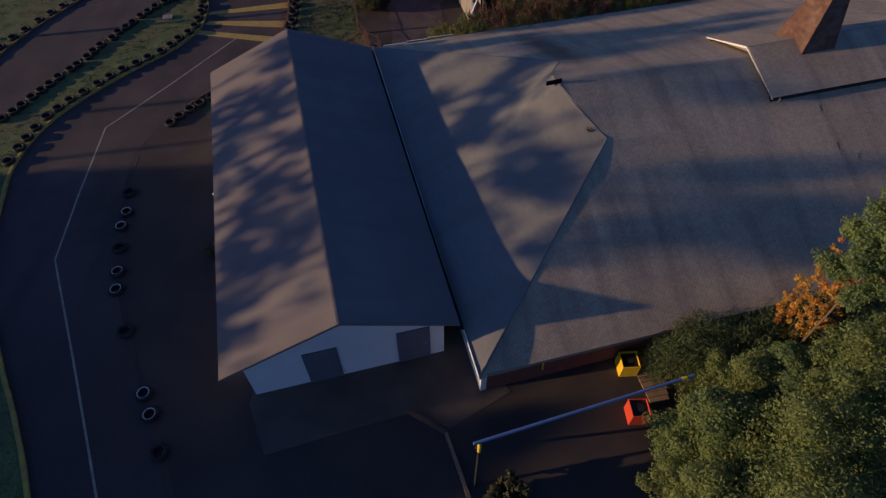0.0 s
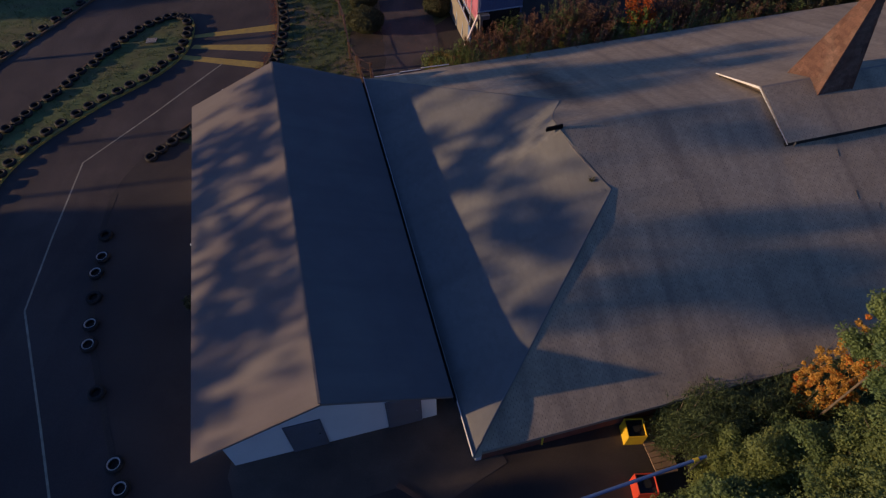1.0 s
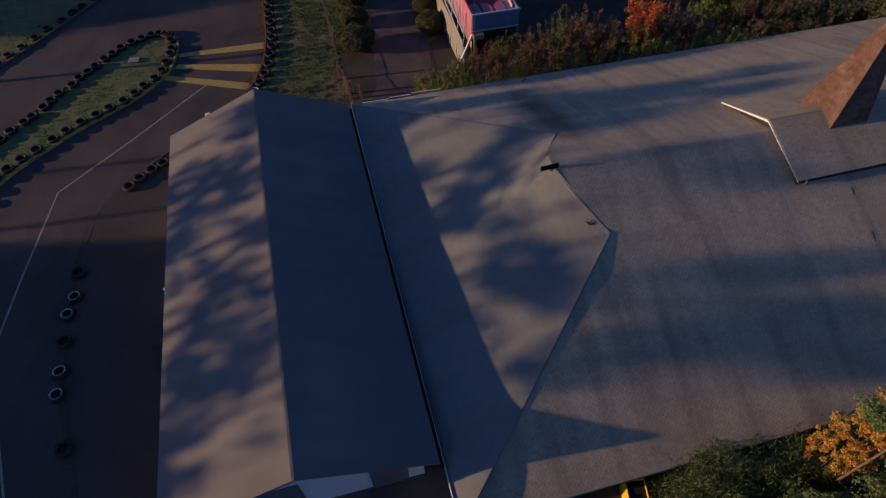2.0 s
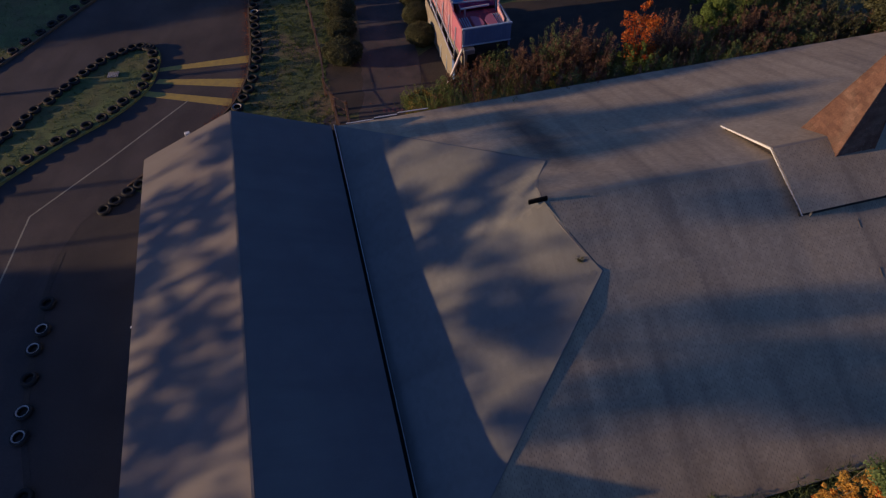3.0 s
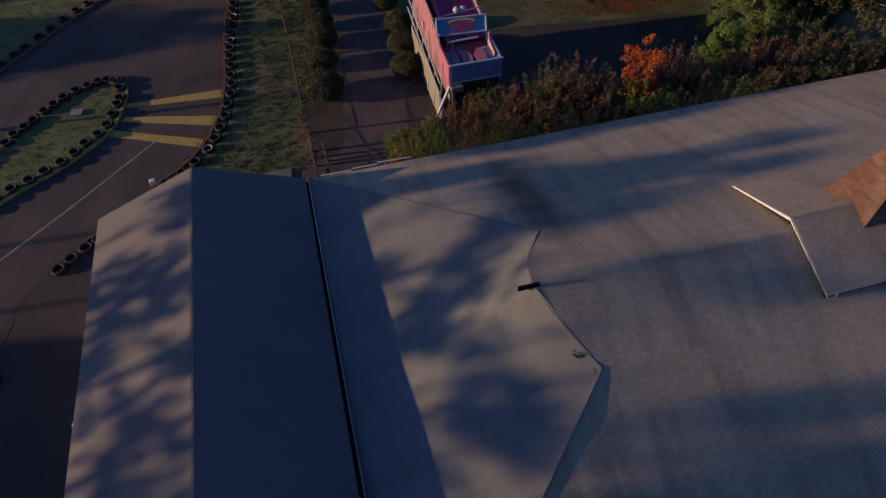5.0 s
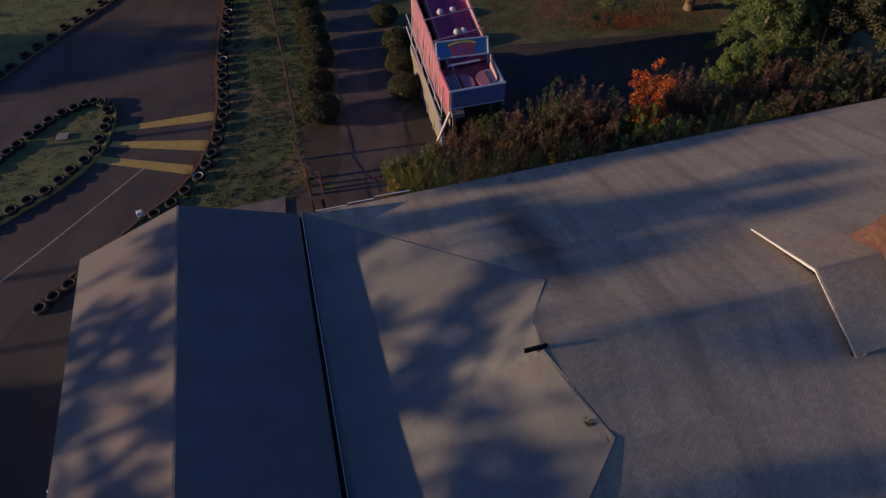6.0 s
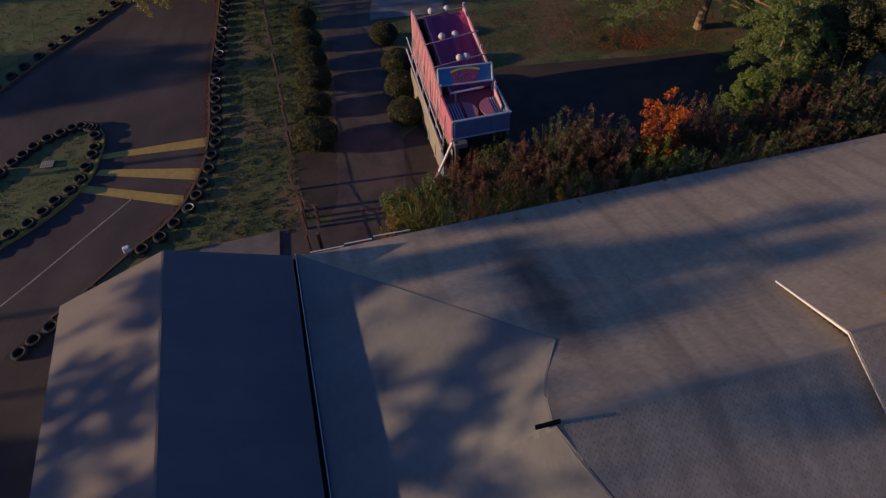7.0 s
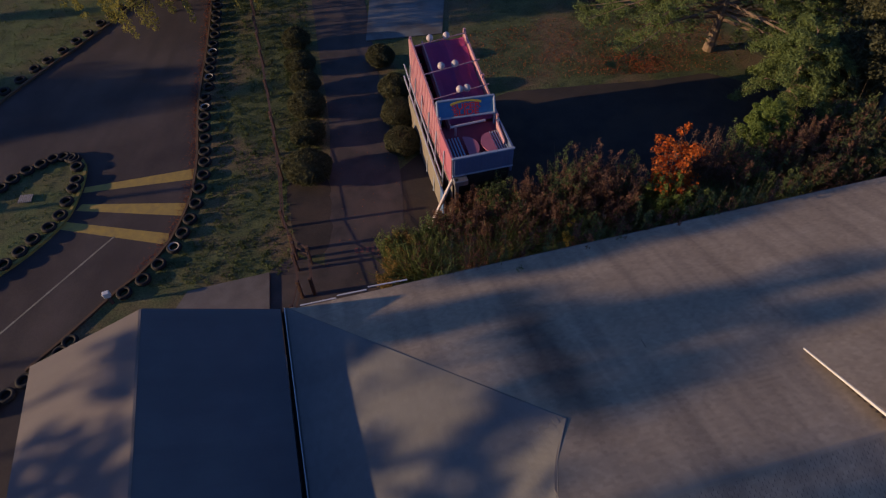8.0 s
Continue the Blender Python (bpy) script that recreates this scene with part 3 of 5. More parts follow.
LINE_PTS = [(-7.5, -3), (-10.6, 4.5), (-13.2, 9.1), (-15.8, 13.6), (-16.3, 17.2), (-16.8, 21.7), (-14.7, 25.2), (-12.25, 29.6)]
tagged(ribbon("line_marking", LINE_PTS, 0.075, 0.010, 0.0145, LINE, smooth=False), "thin pale guide line painted on the track", "line marking", "", "structure")
for k, (a, b, c, d) in enumerate([((-14.55, 32.35), (-10.02, 33.55), (-9.82, 32.9), (-14.5, 32.02)), ((-14.3, 31.35), (-9.8, 31.45), (-9.72, 30.72), (-14.4, 30.98)), ((-14.6, 30.35), (-10.05, 29.75), (-9.92, 29.15), (-14.75, 29.95))]):
    ob = sheet("road_stripe", [d, c, b, a], 0.0105, YELLOW, "broad worn yellow stripe across the track", "road marking", thick=0.004)
    tagged(ob, group="stripes across the track")

# the worn apron between the track and the buildings, and the terrace in front
apron = right[right.index(min(right, key=lambda p: abs(p[1] - 23.4))):]
sheet("pavement", apron + [(20, -12), (26, 14), (4, 13), (-3.2, 25.4), (-4.4, 25.3), (-8.6, 23.4), (-11.4, 22.9)], 0.006, APRON, "dark worn asphalt apron with dirt", "pavement")
sheet("terrace", [(-6.6, 7.6), (-5.75, 5.9), (-1.3, 7.35), (0.2, 6.9), (2.2, 8.2), (0.6, 11), (-6.6, 9.2)], 0.010, PAD, "grey-brown concrete terrace by the shed", "terrace", thick=0.008)
PATH_W = [(-3.2, 26.2), (-3.5, 29), (-3.9, 33.5), (-4.5, 37.5), (-5.6, 42.2), (-6.9, 48), (-8.5, 54)]
PATH_E = [(-5.0, 54), (-3.7, 48), (-2.6, 42.2), (-1.65, 37.5), (-0.75, 33.5), (-0.4, 30.2), (-0.1, 26.6)]
path_outline = [(p.x, p.y) for p in curve_points(PATH_W, 0.6)] + [(p.x, p.y) for p in curve_points(PATH_E, 0.6)]
sheet("footpath", path_outline, 0.012, PATHWAY, "dark brown paved footpath with worn patches", "path")
# outline follows the trailer's shadow, which this sheet paints dark
SOIL_SHADE_EDGE = [(-0.85, 33.4), (0.6, 35.2), (2.0, 37.6), (4.4, 39.1), (8.0, 39.6), (12.2, 40.1), (14.8, 40.7), (19.5, 38.6), (20.0, 34.8), (6.0, 31.0), (0.2, 27.2), (-0.35, 30.2)]
# shade beside the bushes is put into this sheet's dark colour
BED_SHADE = [(p.x + 0.16 * noise.noise(p * 1.9), p.y + 0.16 * noise.noise(p * 2.3 + Vector((7, 0, 0)))) for p in curve_points([(-4.5, 28.7), (-5.1, 30.4), (-5.6, 32.2), (-5.4, 33.5), (-4.4, 33.8), (-3.75, 32.4), (-3.45, 30.4), (-3.4, 28.9), (-4.3, 28.6)], 0.2)]
sheet("planting_bed", BED_SHADE, 0.014, SOIL_OR_SHADE, "dark earth under the clipped bushes, their shade painted in", "soil")
sheet("lawn", [(-60, 22), (-25.35, 24.5), (-25.05, 27.7), (-24.35, 30.2), (-22.95, 33.6), (-21.25, 38.1), (-20.15, 40.9), (-18.85, 43.8), (-17.35, 48), (-16.2, 52), (-30, 60), (-60, 60)], 0.006, TURF, "bright green mown lawn west of the track", "lawn")
sheet("bare_soil", SOIL_SHADE_EDGE, 0.008, SOIL_OR_SHADE, "dark brown ground behind the hedge, trailer's shade painted in", "soil", smooth=False)
sheet("pale_slab", [(-3.2, 43.6), (1.0, 44.3), (1.2, 53), (-3.6, 53)], 0.014, SLABBLUE, "worn pale blue painted concrete slab", "slab", thick=0.05)
sheet("dirt_patch", [(-5.3, 25.2), (-5.5, 27.9), (-4.7, 28.6), (-3.3, 28.1), (-3.1, 25.6)], 0.009, PATHWAY, "bare brown dirt by the gate", "dirt")
sheet("concrete_slab", [(-9.0, 25.0), (-8.45, 26.85), (-5.5, 27.75), (-5.0, 25.2)], 0.010, CONCRETE, "pale concrete slab behind the shed", "slab", thick=0.08)

# ---- shed: ridge across the view, two plain slopes ----
shed = thing("shed", BUILD, "long white shed with a plain grey pitched roof", "shed")
SR, SZ, SK = -0.72, 4.41, 0.425       # ridge place, height, slope
S0, S1, SW, SE = 8.68, 24.42, -4.52, 2.88


def shed_z(e):
    return SZ - SK * abs(e - SR)


def slope_slab(name, quad, thick, mat, parent, rows=1, label=""):
    """A roof slope of four corners (eave, eave, ridge, ridge) with overlapping courses."""
    a, b, c, d = [Vector(q) for q in quad]
    n = (b - a).cross(d - a).normalized()
    if n.z < 0:
        n = -n
    v, f = [], []
    for i in range(rows):
        t0, t1 = i / rows, (i + 1) / rows
        lift = 0.004 if rows > 1 else 0
        p = [a.lerp(d, t0) + n * lift, b.lerp(c, t0) + n * lift, b.lerp(c, t1) + n * 0, a.lerp(d, t1) + n * 0]
        k = len(v)
        v += [tuple(q) for q in p]
        f.append((k, k + 1, k + 2, k + 3))
        if i:
            f.append((k - 1, k - 2, k + 1, k))
    k = len(v)
    v += [tuple(q - n * thick) for q in (a, b, c, d)]
    f += [(k + 3, k + 2, k + 1, k), (k, k + 1, 1, 0), (k + 1, k + 2, len(v) - 6, 1), (k + 3, k, 0, len(v) - 5)]
    return raw(name, v, f, mat, parent, label)


slope_slab("roof_slope", [(SW, S0, shed_z(SW)), (SW, S1, shed_z(SW)), (SR, S1, SZ), (SR, S0, SZ)], 0.14, SHED_ROOF, shed, 28, "weathered grey roofing, dappled with sun")
slope_slab("roof_slope", [(SE, S1, shed_z(SE)), (SE, S0, shed_z(SE)), (SR, S0, SZ), (SR, S1, SZ)], 0.14, SHED_ROOF, shed, 28, "weathered grey roofing")
part("ridge_cap", bar(bmesh.new(), (SR - 0.03, S0, SZ + 0.004), (SR - 0.03, S1, SZ + 0.004), 0.07, 0.025), CONCRETE, shed, "pale ridge strip")
# walls: gable ends and long sides with thickness
WA, WB, WS, WN = -4.05, 2.55, 9.4, 23.9
for name, d0, d1 in (("gable_wall", WS, WS + 0.16), ("gable_wall", WN, WN + 0.16)):
    prof = [(WA, 0), (WB, 0), (WB, shed_z(WB) - 0.15), (SR, SZ - 0.16), (WA, shed_z(WA) - 0.15)]
    v = [(x, d0, z) for x, z in prof] + [(x, d1, z) for x, z in prof]
    f = [(0, 1, 2, 3, 4), (9, 8, 7, 6, 5)] + [(i, (i + 1) % 5 + 0, (i + 1) % 5 + 5, i + 5) for i in range(5)]
    raw(name, v, f, WHITEWALL, shed, "white painted gable wall")
part("side_wall", boxed(WA, WA + 0.16, WS + 0.16, WN, 0, shed_z(WA) - 0.16), WHITEWALL, shed)
part("side_wall", boxed(WB - 0.16, WB, WS + 0.16, WN, 0, shed_z(WB) - 0.16), WHITEWALL, shed)
for k, e0 in enumerate((-2.13, 0.97)):
    door = part("door", boxed(e0, e0 + 1.03, WS - 0.05, WS - 0.003, 0.02, 1.87, 0.01), DOORPAINT, shed, "closed dark grey flush door")
    bm = bmesh.new()
    box(bm, e0 - 0.05, e0 - 0.003, WS - 0.045, WS - 0.004, 0.01, 1.93)
    box(bm, e0 + 1.033, e0 + 1.08, WS - 0.045, WS - 0.004, 0.01, 1.93)
    box(bm, e0 - 0.003, e0 + 1.033, WS - 0.045, WS - 0.004, 1.875, 1.93)
    part("door_frame", bm, DOORPAINT, door)
    part("door_handle", tubed((e0 + 0.92, WS - 0.1, 1.0), (e0 + 0.92, WS - 0.05, 1.0), 0.03), GREYMETAL, door)
# fascia on the gable rakes and eaves
for s, ee in ((-1, SW), (1, SE)):
    for dd in (S0 - 0.015, S1 + 0.015):
        part("fascia", bar(bmesh.new(), (SR, dd, SZ - 0.055), (ee, dd, shed_z(ee) - 0.055), 0.028, 0.09), SHED_ROOF, shed)
# the black valley gutter between the shed and the great roof
bm = bmesh.new()
box(bm, SE + 0.004, SE + 0.105, S0 - 0.1, S1 + 0.05, 2.62, 2.635)
box(bm, SE + 0.004, SE + 0.014, S0 - 0.1, S1 + 0.05, 2.636, 2.74)
box(bm, SE + 0.095, SE + 0.105, S0 - 0.1, S1 + 0.05, 2.636, 2.74)
part("gutter", bm, DARKMETAL, shed, "long black gutter")
bm = bmesh.new()
tube(bm, (SW - 0.04, 16.6, 2.75), (SW + 0.35, 16.6, 2.3), 0.04)
tube(bm, (SW + 0.4, 16.6, 2.35), (SW + 0.4, 16.6, 0.05), 0.04)
part("downpipe", bm, WHITE, shed, "white downpipe")

# ---- the great hall: hip hood in the west, long shingled ridge, raised ridge roof, spire ----
hall = thing("hall", BUILD, "large low hall with a grey-brown shingled roof", "building")
R_WEST = 16.25
HR, HS, HN, HW, HE = 15.65, 7.1, 24.35, 3.05, 40.0   # ridge and eaves across, ends along


def hall_z(e, d):
    """The hall's two slopes, whose ridge sags a little towards the raised roof."""
    top = np.interp(e, (8.5, 16.0), (6.05, 5.75))
    d = np.asarray(d, float)
    return np.where(d < HR, 2.27 + (top - 2.27) * (d - HS) / (HR - HS), 2.85 + (top - 2.85) * (HN - d) / (HN - HR))


def hip(d):
    """The hood's edge over the hall's slopes."""
    ds = (6.98, 13.38, 15.60, 16.2, 16.9, 17.5, 17.95, 24.45)
    return float(np.interp(d, ds, (3.03, 9.55, 8.38, 8.50, 8.80, 9.20, 9.53, 3.10)))


def hood_z(e, d):
    r = hip(d)
    flat = 2.40 + 0.025 * (d - 7.0)
    rim = float(np.interp(d, (6.98, 7.9, 9.2, 11.0, 12.4, 13.38, 13.6, 14.5, 15.6, 17.95, 24.45), (2.43, 2.78, 3.215, 4.045, 4.69, 5.030, 5.100, 5.507, 6.04, 5.18, 2.83)))
    run = 0.440 * (r - 3.03)
    s = max((e - 3.03) / max(r - 3.03, 1e-3), 0.0)
    return flat + run * s + (rim - flat - run) * s**3


for s, edge_d in ((-1, HS), (1, HN)):
    bm = bmesh.new()
    prev = None
    for d in sorted(set(np.linspace(edge_d, HR, 25).tolist() + [13.38 if s < 0 else 17.95])):
        w = max(hip(d) - 0.08, 3.12) if abs(d - HR) > 0.6 else 8.5
        row = [bm.verts.new((e, d, float(hall_z(e, d)) - 0.03)) for e in [w + (16.0 - w) * k / 12 for k in range(12)] + np.linspace(16.0, HE, 10).tolist()]
        if prev:
            for a, c in zip(range(21), range(1, 22)):
                bm.faces.new((prev[a], prev[c], row[c], row[a]))
        prev = row
    bmesh.ops.recalc_face_normals(bm, faces=bm.faces[:])
    if bm.faces[0].normal.z < 0:
        bmesh.ops.reverse_faces(bm, faces=bm.faces[:])
    bmesh.ops.solidify(bm, geom=bm.faces[:], thickness=0.12)
    part("roof_underlay", bm, UNDERLAY, hall)
# the hood: a broad west slope, drawn up to a point, with a rim that stands over the hall's slopes
dl = sorted(set(np.linspace(6.98, 24.45, 90).round(3).tolist() + [13.38, 15.6, 17.95]))
NS = 40
v, f = [], []
for d in dl:
    r = hip(d)
    for k in range(NS + 1):
        s = k / NS
        e = 3.03 + (r - 3.03) * s
        v.append((e, d, hood_z(e, d) + 0.01))
n1 = NS + 1
for i in range(len(dl) - 1):
    for k in range(NS):
        a = i * n1 + k
        f.append((a, a + 1, a + n1 + 1, a + n1))
raw("hood_slope", v, f, WEST_ROOF, hall, "pale grey roofing dappled with sun", True)
v, f = [], []
for d in dl:                           # the rim's face down to the slopes below
    e = hip(d)
    v += [(e, d, hood_z(e, d) + 0.012), (e, d, min(float(hall_z(e, d)), hood_z(e, d)) - 0.06)]
for i in range(len(dl) - 1):
    f.append((2 * i, 2 * i + 1, 2 * i + 3, 2 * i + 2))
raw("hood_rim", v, f, WEST_ROOF, hall)
v, f = [], []
for r in range(52):                    # low courses of worn tabs up the hood
    e0, e1 = 3.06 + 0.125 * r, 3.06 + 0.125 * r + 0.135
    for c in range(88):
        d0 = 7.0 + (c + 0.5 * (r % 2)) * 0.2
        d1 = d0 + 0.192
        if d1 > 24.4 or e1 > min(hip(d0), hip(d1)) - 0.06:
            continue
        k = len(v)
        v += [(e0, d0, hood_z(e0, d0) + 0.011), (e0, d1, hood_z(e0, d1) + 0.011), (e0, d0, hood_z(e0, d0) + 0.017), (e0, d1, hood_z(e0, d1) + 0.017), (e1, d1, hood_z(e1, d1) + 0.0125), (e1, d0, hood_z(e1, d0) + 0.0125)]
        f += [(k + 1, k, k + 2, k + 3), (k + 3, k + 2, k + 5, k + 4)]
tagged(raw("hood_shingles", v, f, WEST_ROOF, hall), "pale grey worn roofing tabs", kind="stuff")
for side in (-1, 1):                   # a thin bent edge strip along the rim
    v, f = [], []
    run = [d for d in dl if (d <= 15.6 if side < 0 else d >= 15.6)]
    for d in run:
        e = hip(d)
        v += [(e - 0.05, d, hood_z(e - 0.05, d) + 0.013), (e + 0.008, d, hood_z(e, d) + 0.014), (e + 0.012, d, min(float(hall_z(e + 0.012, d)), hood_z(e, d)) - 0.005)]
    for i in range(len(run) - 1):
        f += [(3 * i + a, 3 * i + a + 1, 3 * i + a + 4, 3 * i + a + 3) for a in range(2)]
    raw("edge_strip", v, f, WEST_ROOF, hall, "", True)
v, f = [], []
for d in dl:                           # the starter strip under the shingles beside the rim
    e = hip(d)
    v += [(e + 0.006, d, float(hall_z(e, d)) + 0.004), (e + 0.20, d, float(hall_z(e + 0.20, d)) + 0.004)]
for i in range(len(dl) - 1):
    f.append((2 * i, 2 * i + 1, 2 * i + 3, 2 * i + 2))
raw("starter_strip", v, f, SHINGLE, hall)
part("eave_edge", bar(bmesh.new(), (3.01, 6.98, 2.41), (3.01, 24.45, 2.85), 0.022, 0.14), WHITE, hall, "thin pale metal edge")
part("ridge_beam", bar(bmesh.new(), (7.95, 15.60, 6.05), (8.52, 15.58, 6.10), 0.06, 0.15), VENTBLACK, hall, "short black beam end at the hood's peak")
v, f = [], []
for i, e in enumerate(np.linspace(8.55, R_WEST, 60)):       # cap over the ridge
    for off in (-0.10, -0.02, 0.02, 0.10):
        v.append((e, HR + off, float(hall_z(e, HR + off)) + 0.011))
    if i:
        f += [(4 * i - 4 + a, 4 * i - 3 + a, 4 * i + 1 + a, 4 * i + a) for a in range(3)]
raw("ridge_cap", v, [q[::-1] for q in f], SHINGLE, hall)
# walls
part("wall", boxed(3.35, 3.55, 7.6, 24.0, 0, 2.45), WHITEWALL, hall, "white painted wall")
part("wall", boxed(3.552, HE - 0.3, 7.6, 7.8, 0, 2.36), REDWALL, hall, "dull red wall under the eave")
part("wall", boxed(3.552, HE - 0.3, 23.75, 23.95, 0, 2.85), REDWALL, hall)
v = [(HE - 0.5, d, z) for d, z in ((7.802, 0), (23.898, 0), (23.898, hall_z(39.5, 23.9) - 0.2), (HR, 5.55), (7.802, hall_z(39.5, 7.8) - 0.2))]
v += [(x + 0.2, y, z) for x, y, z in v]
raw("wall", v, [(0, 1, 2, 3, 4), (9, 8, 7, 6, 5)] + [(i, (i + 1) % 5, (i + 1) % 5 + 5, i + 5) for i in range(5)], REDWALL, hall)
part("fascia", boxed(3.3, HE, HS - 0.03, HS - 0.004, 2.10, 2.275), UNDERLAY, hall)
part("fascia", boxed(6.5, HE, HN + 0.004, HN + 0.03, 2.68, 2.855), UNDERLAY, hall)
for k, (e0, e1, d0, d1) in enumerate(((3.5, 4.65, 24.42, 24.40), (4.68, 5.65, 24.48, 24.46), (5.7, 7.0, 24.55, 24.50))):
    part("edge_board", bar(bmesh.new(), (e0, d0, 2.87), (e1, d1, 2.87), 0.04, 0.03), WHITE, hall, "loose white edge board")
# the raised ridge roof
RR, RZ, RK, RH, R0 = 15.86, 6.03, 0.36, 2.17, 16.2
RKN, RHN = 0.425, 2.24


def raised_z(d):
    return RZ - (RK if d < RR else RKN) * abs(d - RR)


for s, reach in ((-1, RH), (1, RHN)):
    low = RR + s * reach
    q = [(R0, low, raised_z(low)), (34, low, raised_z(low)), (34, RR, RZ), (R0, RR, RZ)]
    slope_slab("raised_underlay", q if s < 0 else [q[1], q[0], q[3], q[2]], 0.045, UNDERLAY, hall)
    tip = RR + s * (reach + 0.06)
    bm = bar(bmesh.new(), (R0 - 0.03, RR, RZ - 0.05), (R0 - 0.03, tip, raised_z(tip) - 0.03), 0.03, 0.075 if s > 0 else 0.04)
    bm.verts.ensure_lookup_table()
    for v in bm.verts[4:]:             # the board tapers to the eave
        v.co.z += 0.025 if v.co.z < raised_z(tip) - 0.03 else -0.012
    part("gable_board", bm, WHITE, hall, "white gable board")
    part("raised_fascia", boxed(R0 + 0.06, 34, low - s * 0.12 - 0.05, low - s * 0.12 + 0.05, 4.7, raised_z(low) - 0.07), DARKMETAL, hall)
south, north = RR - RH, RR + RHN
raw("gable_infill", [(R0 + 0.40, south, raised_z(south) - 0.12), (R0 + 0.40, south, 4.6), (R0 + 0.40, north, 4.6), (R0 + 0.40, north, raised_z(north) - 0.12), (R0 + 0.40, RR, RZ - 0.12)], [(0, 1, 2, 3, 4)], UNDERLAY, hall)
for e, d, l in ((18.1, 11.7, 0.3), (18.75, 11.2, 0.22), (18.1, 13.2, 0.25), (12.5, 19.6, 0.3)):
    part("lifted_edge", bar(bmesh.new(), (e, d - l / 2, float(hall_z(e, d - l / 2)) + 0.012), (e + 0.03, d + l / 2, float(hall_z(e, d + l / 2)) + 0.012), 0.02, 0.010), SLOT, hall)

# spire on the ridge: four tapered shingled faces, stepped in courses
SPX, SPY, SPH = 18.85, 15.96, 9.95
spire = thing("spire", BUILD, "tall tapered spire clad in rust-brown shingles", "spire")
bm = bmesh.new()
CO = 40
rng = np.random.default_rng(66)


def spire_point(a, u, z, grow):
    """A place on face a, u of the way along it, at height z."""
    k = (SPH - z) / (SPH - 5.65)
    ring = [(-1, -1), (1, -1), (1, 1), (-1, 1)]
    (x0, y0), (x1, y1) = ring[a], ring[(a + 1) % 4]
    sx, sy = x0 + (x1 - x0) * u, y0 + (y1 - y0) * u
    return (SPX + 0.42 * (1 - k) + sx * (0.72 * k + grow), SPY + sy * (0.80 * k + grow), z)


for i in range(CO):
    z0, z1 = 5.0 + (SPH - 5.0) * i / CO, 5.0 + (SPH - 5.0) * (i + 1) / CO
    n = max(1, round(1.5 * (SPH - z0) / (SPH - 5.65) / 0.17))
    for a in range(4):
        for t in range(n):
            u0, u1 = t / n, (t + 1) / n
            out, low = 0.014 + 0.022 * rng.random(), z0 - 0.03 * rng.random()
            q = [spire_point(a, u0, low, out), spire_point(a, u1, low, out), spire_point(a, u1, z1, 0.0), spire_point(a, u0, z1, 0.0)]
            under = [spire_point(a, u1, z0, 0.0), spire_point(a, u0, z0, 0.0)]
            vs = [bm.verts.new(p) for p in q + under]
            bm.faces.new(vs[:4])
            bm.faces.new((vs[1], vs[0], vs[5], vs[4]))
part("cladding", bm, SPIRE, spire)
bm = bmesh.new()
for sx, sy in ((-1, -1), (1, -1), (1, 1), (-1, 1)):
    tube(bm, (SPX + sx * 0.74, SPY + sy * 0.82, 5.6), (SPX + 0.42, SPY, SPH + 0.02), 0.03, 0.012, 5)
part("hip_trim", bm, SPIRE, spire)

# ---- kart tyres along the edges ----
def tyre_mesh(name, painted):
    rng = np.random.default_rng(5)
    v, f, N, prof = [], [], 20, [(0.16, 0.02), (0.17, 0.16), (0.215, 0.185), (0.265, 0.18), (0.295, 0.14), (0.30, 0.10), (0.295, 0.05), (0.265, 0.01), (0.215, 0.005)]
    P = len(prof)
    for i in range(N):
        a = 2 * math.pi * i / N
        v += [(r * math.cos(a), r * math.sin(a), z) for r, z in prof]
    for i in range(N):
        for k in range(P):
            f.append((i * P + k, i * P + (k + 1) % P, ((i + 1) % N) * P + (k + 1) % P, ((i + 1) % N) * P + k))
    me = bpy.data.meshes.new(name)
    me.from_pydata(v, [], f)
    me.materials.append(RUBBER)
    me.shade_smooth()
    if painted:
        me.materials.append(TYREWHITE)
        for p in me.polygons:
            if p.index % P == 1:
                p.material_index = 1
    return me


TYRE, TYRE_W = tyre_mesh("tyre", False), tyre_mesh("tyre_painted", True)
rng = np.random.default_rng(11)


def tyre_row(pts, step, off, white, group, start=0.0, raised=0.0):
    p = curve_points(pts, step)
    for i, c in enumerate(p):
        d = (p[min(i + 1, len(p) - 1)] - p[max(i - 1, 0)]).normalized()
        n = Vector((-d.y, d.x, 0))
        q = c + n * (off + rng.normal() * 0.04) + d * rng.normal() * 0.06
        w = rng.random() < white
        ob = new("tyre", TYRE_W if w else TYRE)
        ob.matrix_world = pose(q.x, q.y, raised, rng.normal() * 2, rng.normal() * 2, rng.random() * 360)
        tagged(ob, "old tyre with a white-painted rim lying flat" if w else "old black tyre lying flat along the track edge", "tyre", group)


